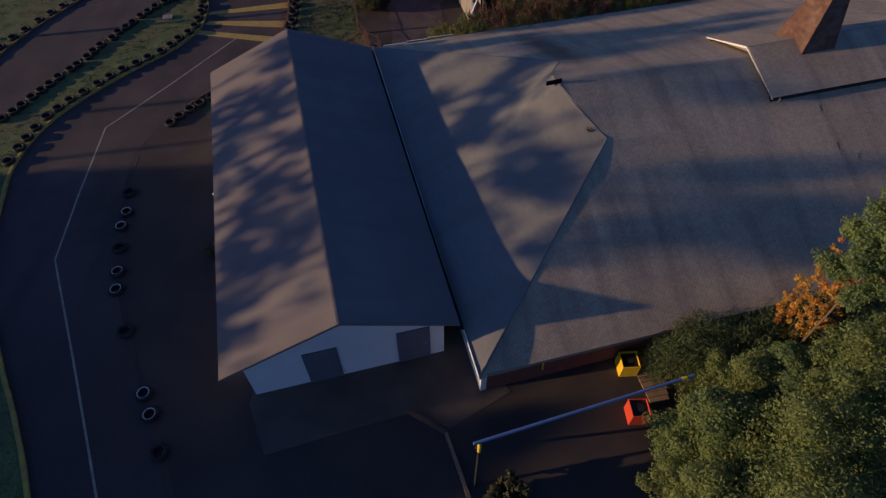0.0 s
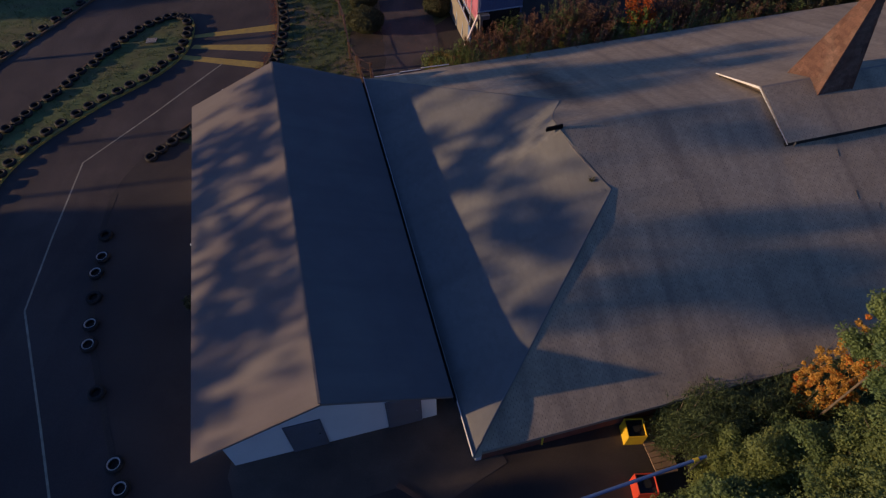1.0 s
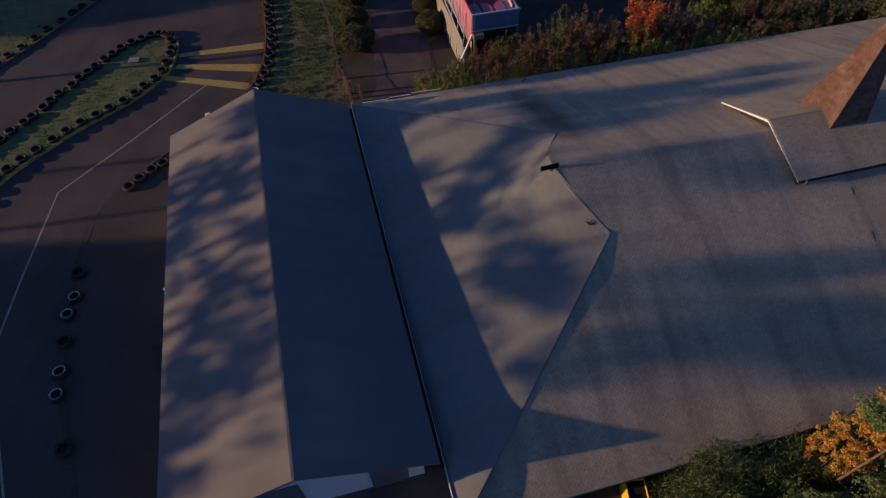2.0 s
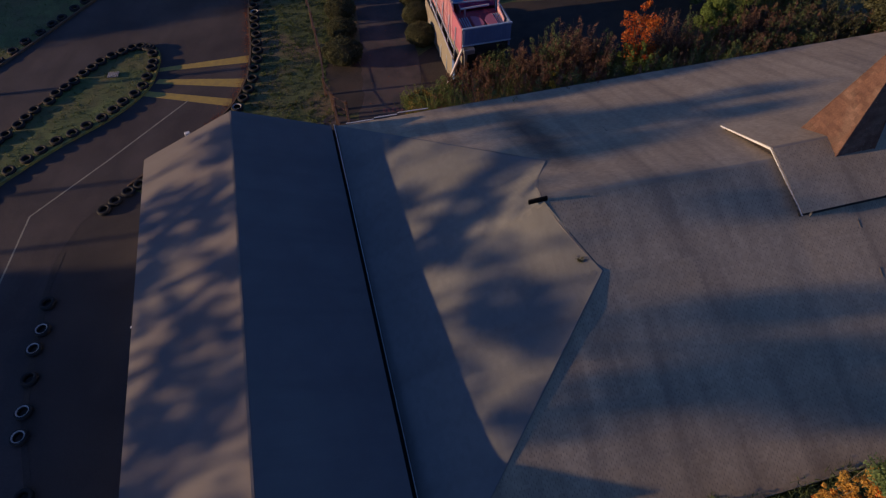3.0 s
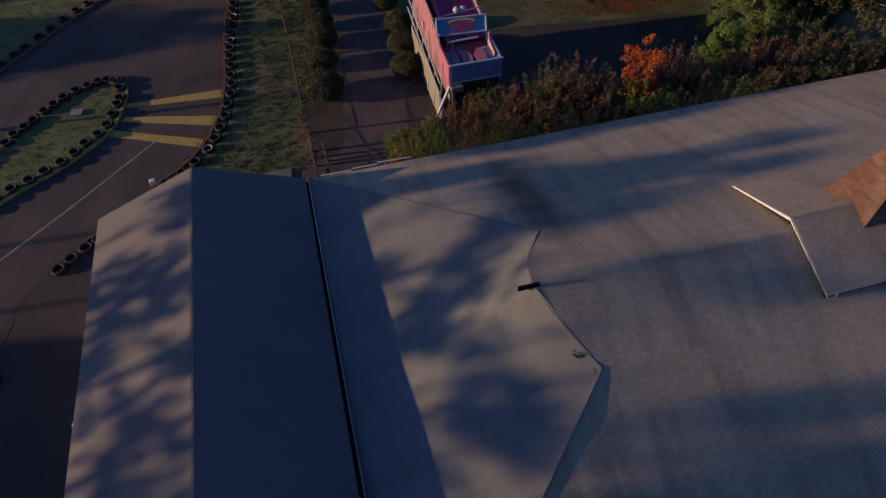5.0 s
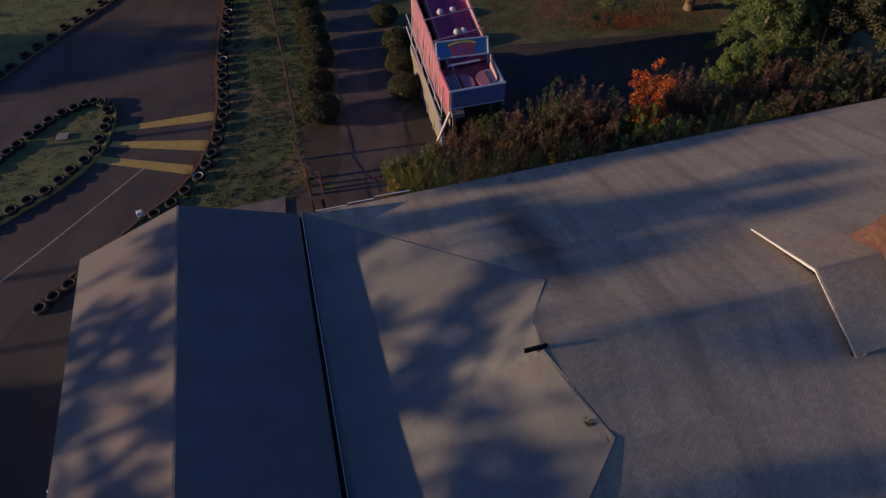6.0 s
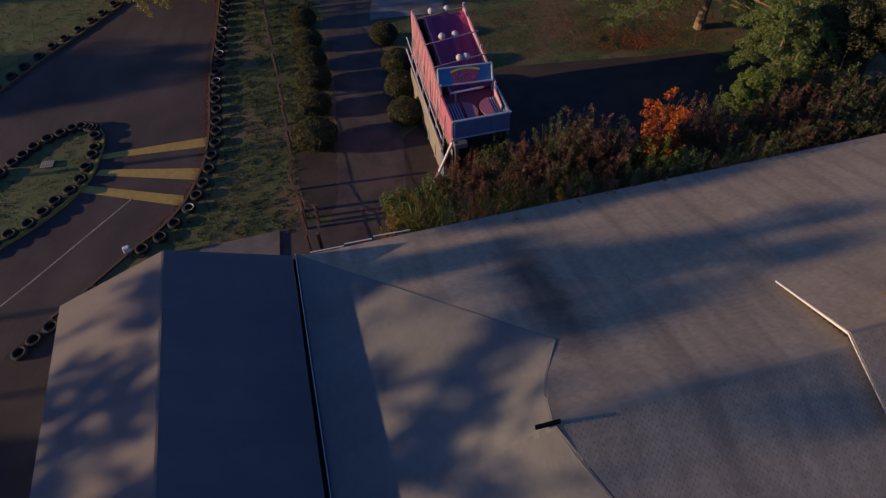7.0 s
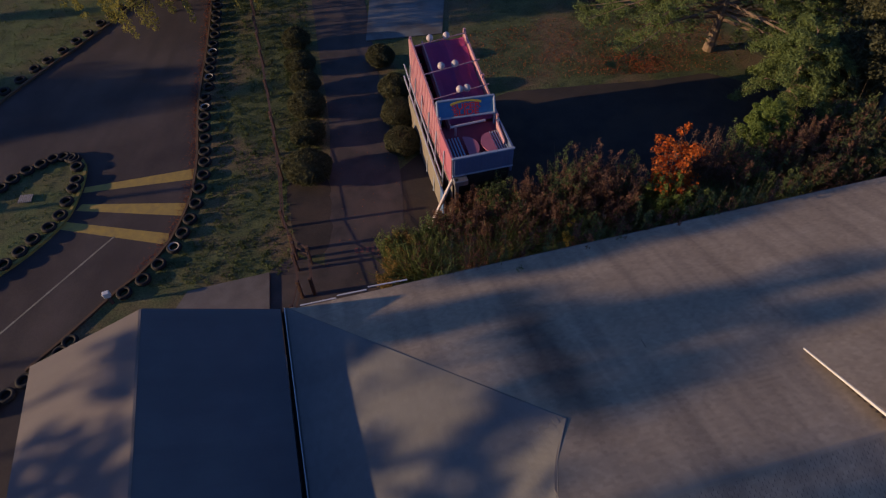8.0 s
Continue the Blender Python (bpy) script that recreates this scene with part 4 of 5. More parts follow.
tyre_row(RIGHT_EDGE[:10], 0.80, 0.36, 0.05, "tyres along the track edge")
tyre_row(RIGHT_EDGE[10:13], 0.63, 0.38, 0.0, "tyres along the track edge")
tyre_row(ISLE_SOUTH[7:], 0.76, 0.27, 0.0, "tyres round the island", raised=0.07)
tyre_row(ISLE_NORTH[:8], 0.64, 0.28, 0.0, "tyres round the island", raised=0.07)
tyre_row(FAR_KERB, 0.95, 0.42, 0.0, "tyres along the far grass")
for x, y, w in ((-13.75, 16.15, 1), (-13.7, 15.35, 1), (-13.0, 13.0, 1), (-12.75, 12.15, 1), (-10.25, 7.9, 1), (-9.8, 7.15, 1), (-13.35, 14.2, 0), (-11.75, 10.3, 0), (-14.05, 17.3, 0), (-9.1, 5.9, 0)):
    ob = new("tyre", TYRE_W if w else TYRE)
    ob.matrix_world = pose(x, y, 0.006, rng.normal(), rng.normal(), rng.random() * 360)
    tagged(ob, "old tyre with a white-painted rim lying flat" if w else "old black tyre lying flat along the track edge", "tyre", "tyres by the apron")

# a small white box by the track, a drain grate in the island
ob = thing("marker_box", pose(-11.15, 26.35, 0, 0, 0, 25), "small white box on a post by the tyres", "box")
part("post", boxed(-0.05, 0.05, -0.05, 0.05, 0, 0.45), WOOD, ob)
part("case", boxed(-0.12, 0.12, -0.10, 0.10, 0.45, 0.70, 0.02), WHITE, ob)
ob = thing("drain_grate", pose(-16.75, 31.55, 0.12, 0, 0, 10), "pale slatted drain grate in the grass", "grate")
ob.scale = (0.62, 0.62, 1.0)
for k in range(7):
    part("slat", boxed(-0.42 + k * 0.13, -0.34 + k * 0.13, -0.36, 0.36, 0.02, 0.05), PALESTONE, ob)
for k in (-0.32, 0.32):
    part("rail", boxed(-0.44, 0.48, k - 0.04, k + 0.04, 0.0, 0.019), CONCRETE, ob)

# ---- wooden rail fence ----
def fence(name, pts, label, height=1.0, step=2.2):
    ob = thing(name, Matrix.Identity(4), label, "fence")
    posts = []
    for a, b in zip(pts, pts[1:]):
        a, b = Vector((*a, 0)), Vector((*b, 0))
        n = max(1, round((b - a).length / step))
        posts += [a.lerp(b, k / n) for k in range(n)]
    posts.append(Vector((*pts[-1], 0)))
    r = 0.06
    for p in posts:
        part("post", boxed(p.x - r, p.x + r, p.y - r, p.y + r, 0, height + 0.08, 0.012), WOOD, ob)
    for a, b in zip(posts, posts[1:]):
        for z in (0.45, height - 0.07):
            part("rail", bar(bmesh.new(), (a.x, a.y, z), (b.x + 0.02, b.y, z + 0.02), 0.055, 0.014), WOOD, ob)
    return ob


fence("rail_fence", [(-11.6, 52), (-9.4, 44.4), (-8.4, 41.2), (-6.9, 36.2), (-5.9, 32.8), (-5.3, 30.1), (-4.74, 28.87)], "brown wooden two-rail fence along the path")
fence("gate_fence", [(-4.70, 28.85), (-3.95, 28.25), (-3.61, 26.8)], "short brown wooden rail fence at the gate")
fence("gate_fence", [(-4.55, 28.45), (-4.43, 27.91), (-4.05, 26.65), (-4.1, 25.6)], "brown wooden rail fence at the building corner")

# ---- the fairground slide on its trailer ----
TR = BUILD @ Matrix.Translation((9.78, 28.95, 0))
ride = thing("slide_trailer", TR, "pink, purple and blue fairground slide on a trailer", "fairground ride")
TW, TL = 2.40, 6.8                      # width and length
part("chassis", boxed(0.2, TW - 0.2, 0.2, TL - 0.2, 0.75, 1.0, 0.02), DARKMETAL, ride)
for y in (4.6, 5.6):
    for x in (0.02, TW - 0.30):
        w = part("wheel", tubed((x, y, 0.42), (x + 0.28, y, 0.42), 0.42, sides=20), RUBBER, ride)
        part("rim", tubed((x - 0.01, y, 0.42), (x + 0.29, y, 0.42), 0.22, sides=16), GREYMETAL, w)
part("deck", boxed(0.06, TW - 0.06, 0.06, TL, 2.30, 2.38), MAROON, ride)
part("hull", boxed(0.07, TW - 0.07, 0.3, TL - 0.1, 1.01, 2.29), DARKMETAL, ride)
# front box of blue ribbed panels
fr = part("front_panel", boxed(0.0, TW, -0.03, 0.02, 2.62, 3.42), BLUEPANEL, ride, "blue ribbed steel front panel")
for k in range(15):
    part("rib", boxed(0.06 + k * 0.155, 0.12 + k * 0.155, -0.055, -0.032, 2.66, 3.38), BLUEPANEL, fr)
part("front_rail", boxed(-0.03, TW + 0.03, -0.06, 0.05, 3.425, 3.49, 0.01), PALEBLUE, ride)
part("front_rail", boxed(-0.02, TW + 0.02, -0.045, 0.04, 2.54, 2.615, 0.01), PALEBLUE, ride)
part("front_skirt", boxed(0.5, TW - 0.1, 0.05, 0.12, 1.9, 2.53), DARKMETAL, ride)
# long sides
sp = raw("side_panel", [(-0.03, 0.06, 2.0), (-0.03, TL, 1.7), (-0.03, TL, 4.30), (-0.03, 3.2, 3.95), (-0.03, 1.7, 3.45), (-0.03, 0.06, 3.42)] + [(0.04, 0.06, 2.0), (0.04, TL, 1.7), (0.04, TL, 4.30), (0.04, 3.2, 3.95), (0.04, 1.7, 3.45), (0.04, 0.06, 3.42)], [(0, 1, 2, 3, 4, 5), (11, 10, 9, 8, 7, 6), (0, 5, 11, 6), (5, 4, 10, 11), (4, 3, 9, 10), (3, 2, 8, 9), (2, 1, 7, 8), (1, 0, 6, 7)], PINK, ride, "pink side panel with pale slats")
for k in range(19):
    y = 1.75 + k * 0.28
    top = 3.45 + (y - 1.7) * 0.333 if y < 3.2 else 3.95 + (y - 3.2) * 0.09
    part("slat", boxed(-0.05, -0.032, y, y + 0.13, 1.85, top - 0.05), PALEPINK, sp)
part("top_rail", bar(bmesh.new(), (0.0, 1.7, 3.49), (0.0, 3.2, 3.99), 0.07, 0.05), PALEPINK, ride)
part("top_rail", bar(bmesh.new(), (0.0, 3.2, 3.99), (0.0, TL, 4.34), 0.07, 0.05), PALEPINK, ride)
part("side_panel", boxed(TW - 0.04, TW + 0.03, 0.06, 1.9, 2.2, 3.42), BLUEPANEL, ride)
raw("side_panel", [(TW + 0.03, 1.9, 2.0), (TW + 0.03, TL, 2.0), (TW + 0.03, TL, 4.30), (TW + 0.03, 1.9, 3.5), (TW - 0.04, 1.9, 2.0), (TW - 0.04, TL, 2.0), (TW - 0.04, TL, 4.30), (TW - 0.04, 1.9, 3.5)], [(0, 1, 2, 3), (7, 6, 5, 4), (0, 3, 7, 4), (3, 2, 6, 7), (2, 1, 5, 6), (1, 0, 4, 5)], PALEPINK, ride, "pale pink side panel")
part("back_panel", boxed(0.045, TW - 0.045, TL - 0.04, TL, 2.0, 3.9), MAROON, ride)
# tan skirt and pale blue struts along the lower left side
part("skirt", boxed(-0.30, -0.26, 0.5, TL - 0.3, 0.02, 1.65), TAN, ride, "tan canvas skirt")
part("skirt", boxed(0.02, 0.05, 0.1, TL - 0.3, 0.02, 1.99), TAN, ride, "tan canvas skirt")
for y in (0.5, 1.7, 2.9, 4.1, 5.3, 6.3):
    part("strut", tubed((-0.36, y, 0.2), (-0.06, y + 0.5, 3.0), 0.03), PALEBLUE, ride)
part("side_rail", tubed((-0.38, 0.4, 1.75), (-0.38, TL, 2.5), 0.035), PALEBLUE, ride)
part("side_rail", tubed((-0.34, 0.4, 2.3), (-0.34, TL, 3.1), 0.03), PALEBLUE, ride)
part("blue_flap", boxed(-0.36, -0.31, 0.1, 0.55, 0.4, 1.6), BLUEPAINT, ride)
# slide bed with lanes, climbing to the far end, and the stair lane beside it
bm = bmesh.new()
NB = 40
prev = None
for i in range(NB + 1):
    y = 2.3 + (TL - 2.4) * i / NB
    z = 3.05 + 0.95 * (i / NB) + 0.05 * math.sin(i / NB * 9)
    row = [bm.verts.new((0.56 + k * (TW - 0.64) / 8, y, z + (0.06 if k in (0, 4, 8) else 0.0))) for k in range(9)]
    if prev:
        for k in range(8):
            bm.faces.new((prev[k], prev[k + 1], row[k + 1], row[k]))
    prev = row
bmesh.ops.solidify(bm, geom=bm.faces[:], thickness=0.05)
part("slide_bed", bm, PURPLE, ride, "glossy purple slide with lanes")
part("lane_wall", bar(bmesh.new(), (0.50, 2.2, 3.0), (0.50, TL - 0.05, 3.95), 0.06, 0.45), PALEPINK, ride)
for k in range(13):
    y = 2.1 + k * 0.37
    part("stair_tread", boxed(0.08, 0.45, y, y + 0.28, 2.42 + k * 0.09, 2.46 + k * 0.09), DARKMETAL, ride)
for k in range(5):
    part("floor_bar", boxed(0.10 + k * 0.12, 0.15 + k * 0.12, 0.12, 1.45, 3.12, 3.17), PALEBLUE, ride)
for k in range(5):
    part("floor_bar", boxed(TW - 0.52 + k * 0.1, TW - 0.47 + k * 0.1, 0.12, 1.45, 3.12, 3.17), PALEBLUE, ride)
part("landing", boxed(0.06, TW - 0.06, 0.08, 2.3, 2.85, 2.95), MAROON, ride)
for s, cx in ((1, 0.76), (-1, 1.86)):   # two rounded landing mats
    bm = bmesh.new()
    pts = [(cx, 0.15), (cx, 1.35)] + [(cx + s * 0.50 * math.sin(a), 0.75 + 0.6 * math.cos(a)) for a in np.linspace(0.1, math.pi - 0.1, 14)]
    top = bm.faces.new([bm.verts.new((x, y, 3.24)) for x, y in pts])
    r = bmesh.ops.extrude_face_region(bm, geom=[top])
    bmesh.ops.translate(bm, verts=[g for g in r["geom"] if isinstance(g, bmesh.types.BMVert)], vec=(0, 0, -0.05))
    bmesh.ops.recalc_face_normals(bm, faces=bm.faces[:])
    part("landing_mat", bm, PINK, ride, "rounded pink landing mat")
    part("mat_leg", boxed(cx + s * 0.1 - 0.03, cx + s * 0.1 + 0.03, 0.7, 0.76, 2.95, 3.19), PALEBLUE, ride)
part("shaped_panel", bar(bmesh.new(), (TW - 0.16, 0.6, 3.0), (TW - 0.12, 1.7, 3.1), 0.05, 0.7), PALEPINK, ride)
part("gate_bar", tubed((0.40, 1.80, 3.42), (1.85, 1.85, 3.42), 0.05), GLOBE, ride)
part("gate_post", tubed((0.62, 1.8, 2.95), (0.62, 1.8, 3.42), 0.05), PALEPINK, ride)
# the sign: a blue board tipped back on posts, with red letters and a yellow arch
sg = part("sign_board", boxed(0, 2.28, -0.04, 0.04, 0, 0.70, 0.02), SIGNBLUE, ride, "blue sign board with red letters")
sg.matrix_local = pose(0.03, 2.26, 3.53, -24, 0, -4)
bm = bmesh.new()
for a, c in (((0, -0.05, 0), (2.28, -0.05, 0)), ((0, -0.05, 0.70), (2.28, -0.05, 0.70)), ((0, -0.05, 0), (0, -0.05, 0.70)), ((2.28, -0.05, 0), (2.28, -0.05, 0.70))):
    tube(bm, a, c, 0.045)
part("sign_frame", bm, PALEBLUE, sg)


def lettering(name, text, size, x, z, mat):
    cu = bpy.data.curves.new(name, "FONT")
    cu.body, cu.size, cu.extrude, cu.offset, cu.align_x = text, size, 0.012, 0.005, "CENTER"
    tmp = new(name, cu)
    me = bpy.data.meshes.new_from_object(tmp.evaluated_get(bpy.context.evaluated_depsgraph_get()))
    bpy.data.objects.remove(tmp)
    me.materials.clear()
    me.materials.append(mat)
    me.transform(Matrix.Diagonal((1.35, 1, 1, 1)))
    ob = new(name, me)
    ob.parent = sg
    ob.matrix_local = pose(x, -0.056, z, 90, 0, 0)
    return ob


lettering("lettering", "SUPER", 0.31, 1.14, 0.30, SIGNRED)
lettering("lettering", "SLIDE", 0.31, 1.14, 0.06, SIGNRED)
bm = bmesh.new()
for i in range(12):
    a0, a1 = math.pi * (0.30 + 0.40 * i / 12), math.pi * (0.30 + 0.40 * (i + 1) / 12)
    bar(bm, (1.14 - 1.05 * math.cos(a0), -0.056, 0.58 * math.sin(a0) + 0.04), (1.14 - 1.05 * math.cos(a1), -0.056, 0.58 * math.sin(a1) + 0.04), 0.03, 0.08)
part("sign_arch", bm, SIGNYELLOW, sg)
for x in (0.08, TW - 0.08):
    part("sign_post", tubed((x, 2.1, 2.95), (x, 2.12, 3.7), 0.045), PALEBLUE, ride)
# light bars with globes
for y, z, xs in ((2.95, 4.12, (1.12, 1.42)), (4.3, 4.36, (0.72, 1.30)), (6.25, 4.42, (0.74, 1.46))):
    part("lamp_bar", tubed((0.0, y, z - 0.15), (TW, y + 0.25, z - 0.05), 0.025), PALEPINK, ride)
    for x in xs:
        bm = bmesh.new()
        bmesh.ops.create_uvsphere(bm, u_segments=14, v_segments=9, radius=0.15, matrix=Matrix.Translation((x, y + 0.05, z + 0.10)))
        for fc in bm.faces:
            fc.smooth = True
        part("globe", bm, GLOBE, ride)
for x, y, z in ((0.0, TL - 0.05, 4.3), (TW, TL - 0.05, 4.3), (TW, 4.0, 3.85), (TW, 2.7, 3.65)):
    part("corner_post", boxed(x - 0.05, x + 0.05, y - 0.05, y + 0.05, 2.1, z + 0.12), PALEPINK, ride)
# front leg, jack and draw bar
part("jack_leg", boxed(0.05, 0.20, -0.22, -0.08, 0.0, 2.5, 0.01), GREYMETAL, ride)
part("draw_bar", bar(bmesh.new(), (0.0, 0.0, 2.42), (-1.13, -0.32, 0.02), 0.09, 0.09), GLOBE, ride)
part("coupling", boxed(0.0, 0.55, -0.3, 0.0, 2.25, 2.5, 0.02), GREYMETAL, ride)

# ---- litter boxes, swing frame and boards in front of the hall ----
for at, mat, lab in (((6.28, 9.15, 0.006), BINYELLOW, "open yellow litter box with a black liner"), ((6.30, 7.42, 0.006), BINRED, "open red litter box with a black liner")):
    ob = thing("litter_box", pose(*at, 0, 0, 4), lab, "litter box", "litter boxes")
    for k, (x0, x1, y0, y1) in enumerate(((-0.31, 0.31, -0.31, -0.275), (-0.31, 0.31, 0.275, 0.31), (-0.31, -0.275, -0.272, 0.272), (0.275, 0.31, -0.272, 0.272))):
        part("side", boxed(x0, x1, y0, y1, 0, 0.68, 0.008), mat, ob)
    part("liner", boxed(-0.271, 0.271, -0.271, 0.271, 0.05, 0.60), BINBLACK, ob, "black liner")
    part("lid_hole", tubed((0.02, 0.02, 0.60), (0.02, 0.02, 0.64), 0.15, sides=16), DARKMETAL, ob)

frame_thing = thing("swing_frame", Matrix.Identity(4), "long blue top bar on yellow posts", "swing frame")
part("top_bar", tubed((0.80, 5.27, 3.0), (7.36, 7.51, 2.80), 0.047, sides=12), BLUEPAINT, frame_thing, "long blue steel bar")
part("band", tubed((6.98, 7.38, 2.811), (7.13, 7.43, 2.807), 0.056, sides=12), POLEYELLOW, frame_thing)
# yellow posts given dark metal lower down, in place of the shade on them
part("post", tubed((0.96, 5.08, 0.0), (0.98, 5.33, 3.0), 0.05, sides=10), DARKMETAL, frame_thing)
part("sleeve", tubed((0.974, 5.27, 2.45), (0.98, 5.33, 2.96), 0.058, sides=10), POLEYELLOW, frame_thing)
part("post", tubed((1.0, 6.23, 0.0), (0.98, 5.33, 2.95), 0.05, sides=10), DARKMETAL, frame_thing)
part("post", tubed((7.75, 7.9, 0.0), (7.3, 7.49, 2.78), 0.03, sides=10), DARKMETAL, frame_thing)

deck = thing("boardwalk", pose(6.98, 8.85, 0.006, 0, 0, 14), "worn pale wooden boards by the litter boxes", "boardwalk")
for k in range(10):
    part("plank", boxed(-0.34, 0.36 + 0.05 * (k % 3), -0.95 + k * 0.19, -0.95 + k * 0.19 + 0.175, 0.02, 0.06, 0.006), PALEWOOD, deck)
part("bearer", boxed(-0.2, -0.1, -0.95, 0.95, 0.0, 0.019), WOOD, deck)
edge = thing("timber_edging", Matrix.Identity(4), "reddish timber edging along the terrace", "edging")
part("timber", bar(bmesh.new(), (-1.25, 7.45, 0.04), (0.0, 6.75, 0.04), 0.14, 0.08), WOOD, edge)
part("timber", bar(bmesh.new(), (0.03, 6.72, 0.06), (0.95, 4.2, 0.06), 0.11, 0.10), PALEWOOD, edge)
part("timber", bar(bmesh.new(), (0.97, 4.15, 0.06), (1.7, 1.5, 0.06), 0.11, 0.10), PALEWOOD, edge)
part("eave_bracket", tubed((5.15, 7.02, 1.8), (5.15, 7.06, 2.15), 0.032), POLEYELLOW, hall, "short yellow bracket under the eave")

# ---- topiary along the path ----
def topiary(at, r, h, seed):
    rng = np.random.default_rng(seed)
    ob = thing("clipped_bush", pose(*at, 0), "dark green clipped round bush beside the path", "bush", "clipped bushes along the path")
    n = 1500
    w = rng.normal(size=(n, 3))
    w[:, 2] = np.abs(w[:, 2]) - 0.25
    w /= np.linalg.norm(w, axis=1)[:, None]
    lump = 1 + 0.05 * np.sin(5 * w[:, 0] + seed) * np.cos(6 * w[:, 1] + 2 * seed) + 0.03 * np.sin(11 * w[:, 2] + 7 * w[:, 0])
    k = (0.90 + 0.07 * rng.random(n)) * lump
    cs = np.stack([w[:, 0] * r * 1.08 * k, w[:, 1] * r * k, h * 0.42 + w[:, 2] * h * 0.52 * k], 1)
    v, f = leaves(rng, cs, [0.05] * n, 13, 0.030, 0.0, 1.0, 0.0, 0.5)
    tris("foliage", v, f, L_TOPIARY, ob)
    bm = bmesh.new()
    bmesh.ops.create_icosphere(bm, subdivisions=3, radius=1.0, matrix=Matrix.LocRotScale((0, 0, h * 0.42), None, (r * 0.95, r * 0.88, h * 0.45)))
    for v in bm.verts:
        v.co += v.normal * 0.04 * noise.noise(v.co * 3 + Vector((seed, 0, 0)))
    part("core", bm, L_TOPIARY, ob)
    part("stem", tubed((0, 0, 0), (0, 0, h * 0.5), 0.06), BARK, ob)


for k, (x, y, r, h) in enumerate([(-6.9, 43.0, 0.7, 1.2), (-6.3, 40.8, 0.74, 1.2), (-5.8, 39.1, 0.72, 1.2), (-5.45, 37.45, 0.86, 1.2), (-5.1, 35.4, 0.76, 1.1), (-4.7, 33.0, 1.0, 1.4), (-2.2, 41.4, 0.7, 1.2), (-1.25, 38.7, 0.8, 1.3), (-0.95, 36.8, 0.8, 1.3), (-0.65, 34.75, 0.8, 1.3)]):
    topiary((x, y), r, h, 20 + k)

# ---- the hedge of reeds and autumn shrubs behind the hall ----
def reed(e, d, r, h, seed, mat=L_REED, label="clump of tall green reeds with brown tips", n=1500):
    rng = np.random.default_rng(seed)
    ob = thing("reed_clump", BUILD @ pose(e, d, 0), label, "reeds", "reeds behind the hall")
    a, q = rng.random(n) * 2 * np.pi, np.sqrt(rng.random(n)) * r
    roots = np.stack([q * np.cos(a), q * np.sin(a), 0 * a], 1)
    v, f = blades(rng, roots, h * 0.66, 0.03, 0.42, 0.35)
    tris("foliage", v, f, mat, ob)


rng = np.random.default_rng(77)
for k in range(30):                     # a band of reeds along the eave
    e = 7.7 + k * 0.54
    reed(e, 25.35 + 0.7 * rng.random() + 0.2 * math.sin(k), 0.62, 2.3 + 0.7 * rng.random(), 300 + k, (L_REED, L_DARK, L_REED, L_DARK, L_BROWN)[k % 5], n=1300)
for k in range(9):                      # greener growth towards the path
    wisp("low_shrub", bplace(7.2 + 0.42 * k, 26.3 + 1.3 * rng.random()), 0.7, 1.5 + 0.6 * rng.random(), (L_REED, L_DARK, L_BROWN)[k % 3], "straggling green shrub by the path", seed=340 + k, stems=70, group="shrubs behind the hall", bare=0.05)
for k in range(22):
    e = 22.5 + k * 0.75
    wisp("low_shrub", bplace(e, 25.7 + 0.8 * rng.random()), 0.9, 2.8 + 0.6 * rng.random(), (L_DARK, L_BROWN, L_TOPIARY)[k % 3], "dark low shrub behind the hall", seed=400 + k, stems=56, leaf=0.032, group="shrubs behind the hall")
RUSSET = [(8.8, 27.1, 2.2), (9.5, 27.6, 2.4), (10.2, 27.9, 2.6), (10.9, 27.2, 2.6), (11.5, 28.0, 2.9), (12.2, 27.4, 2.9), (12.9, 27.7, 3.2), (13.5, 27.2, 3.2), (14.1, 28.0, 3.8), (14.7, 27.3, 3.6), (15.3, 27.9, 3.9), (15.9, 27.2, 3.5), (16.6, 27.3, 3.1), (10.0, 26.7, 2.2), (11.3, 26.6, 2.4), (12.6, 26.6, 2.6), (14.0, 26.6, 2.8), (15.2, 26.5, 2.8), (20.2, 27.6, 3.6), (20.9, 27.0, 3.2), (21.7, 27.5, 3.2), (23.6, 27.4, 3.3), (25.2, 27.4, 3.4), (27.0, 27.6, 3.4)]
for k, (e, d, h) in enumerate(RUSSET):
    wisp("russet_shrub", bplace(e, d), 0.75, h, L_BROWN if k % 4 else L_DARK, "wispy russet autumn shrub with bare stems", seed=500 + k, stems=85, group="shrubs behind the hall", bare=0.2)
for k, (e, d, h) in enumerate([(17.7, 26.4, 3.1), (18.3, 26.0, 2.7), (18.0, 25.8, 2.5)]):
    wisp("bright_shrub", bplace(e, d), 0.55, h, L_GREEN, "bright green leafy shrub by the hedge", seed=530 + k, stems=60, per=80, leaf=0.036, group="shrubs behind the hall", bare=0.0)
for k, (x, y, r, h) in enumerate([(16.4, 30.9, 1.1, 3.0), (17.8, 31.9, 1.2, 3.3), (19.3, 32.6, 1.2, 3.2), (17.0, 33.3, 1.2, 3.0), (18.9, 34.4, 1.3, 3.4), (20.6, 34.0, 1.2, 3.2), (15.6, 32.0, 0.9, 2.4)]):
    wisp("rough_shrub", (x, y, 0), r, h, (L_BROWN, L_DARK, L_TOPIARY)[k % 3], "russet and green shrub beyond the hedge", seed=580 + k, stems=120, leaf=0.03, group="shrubs behind the hall", bare=0.25)
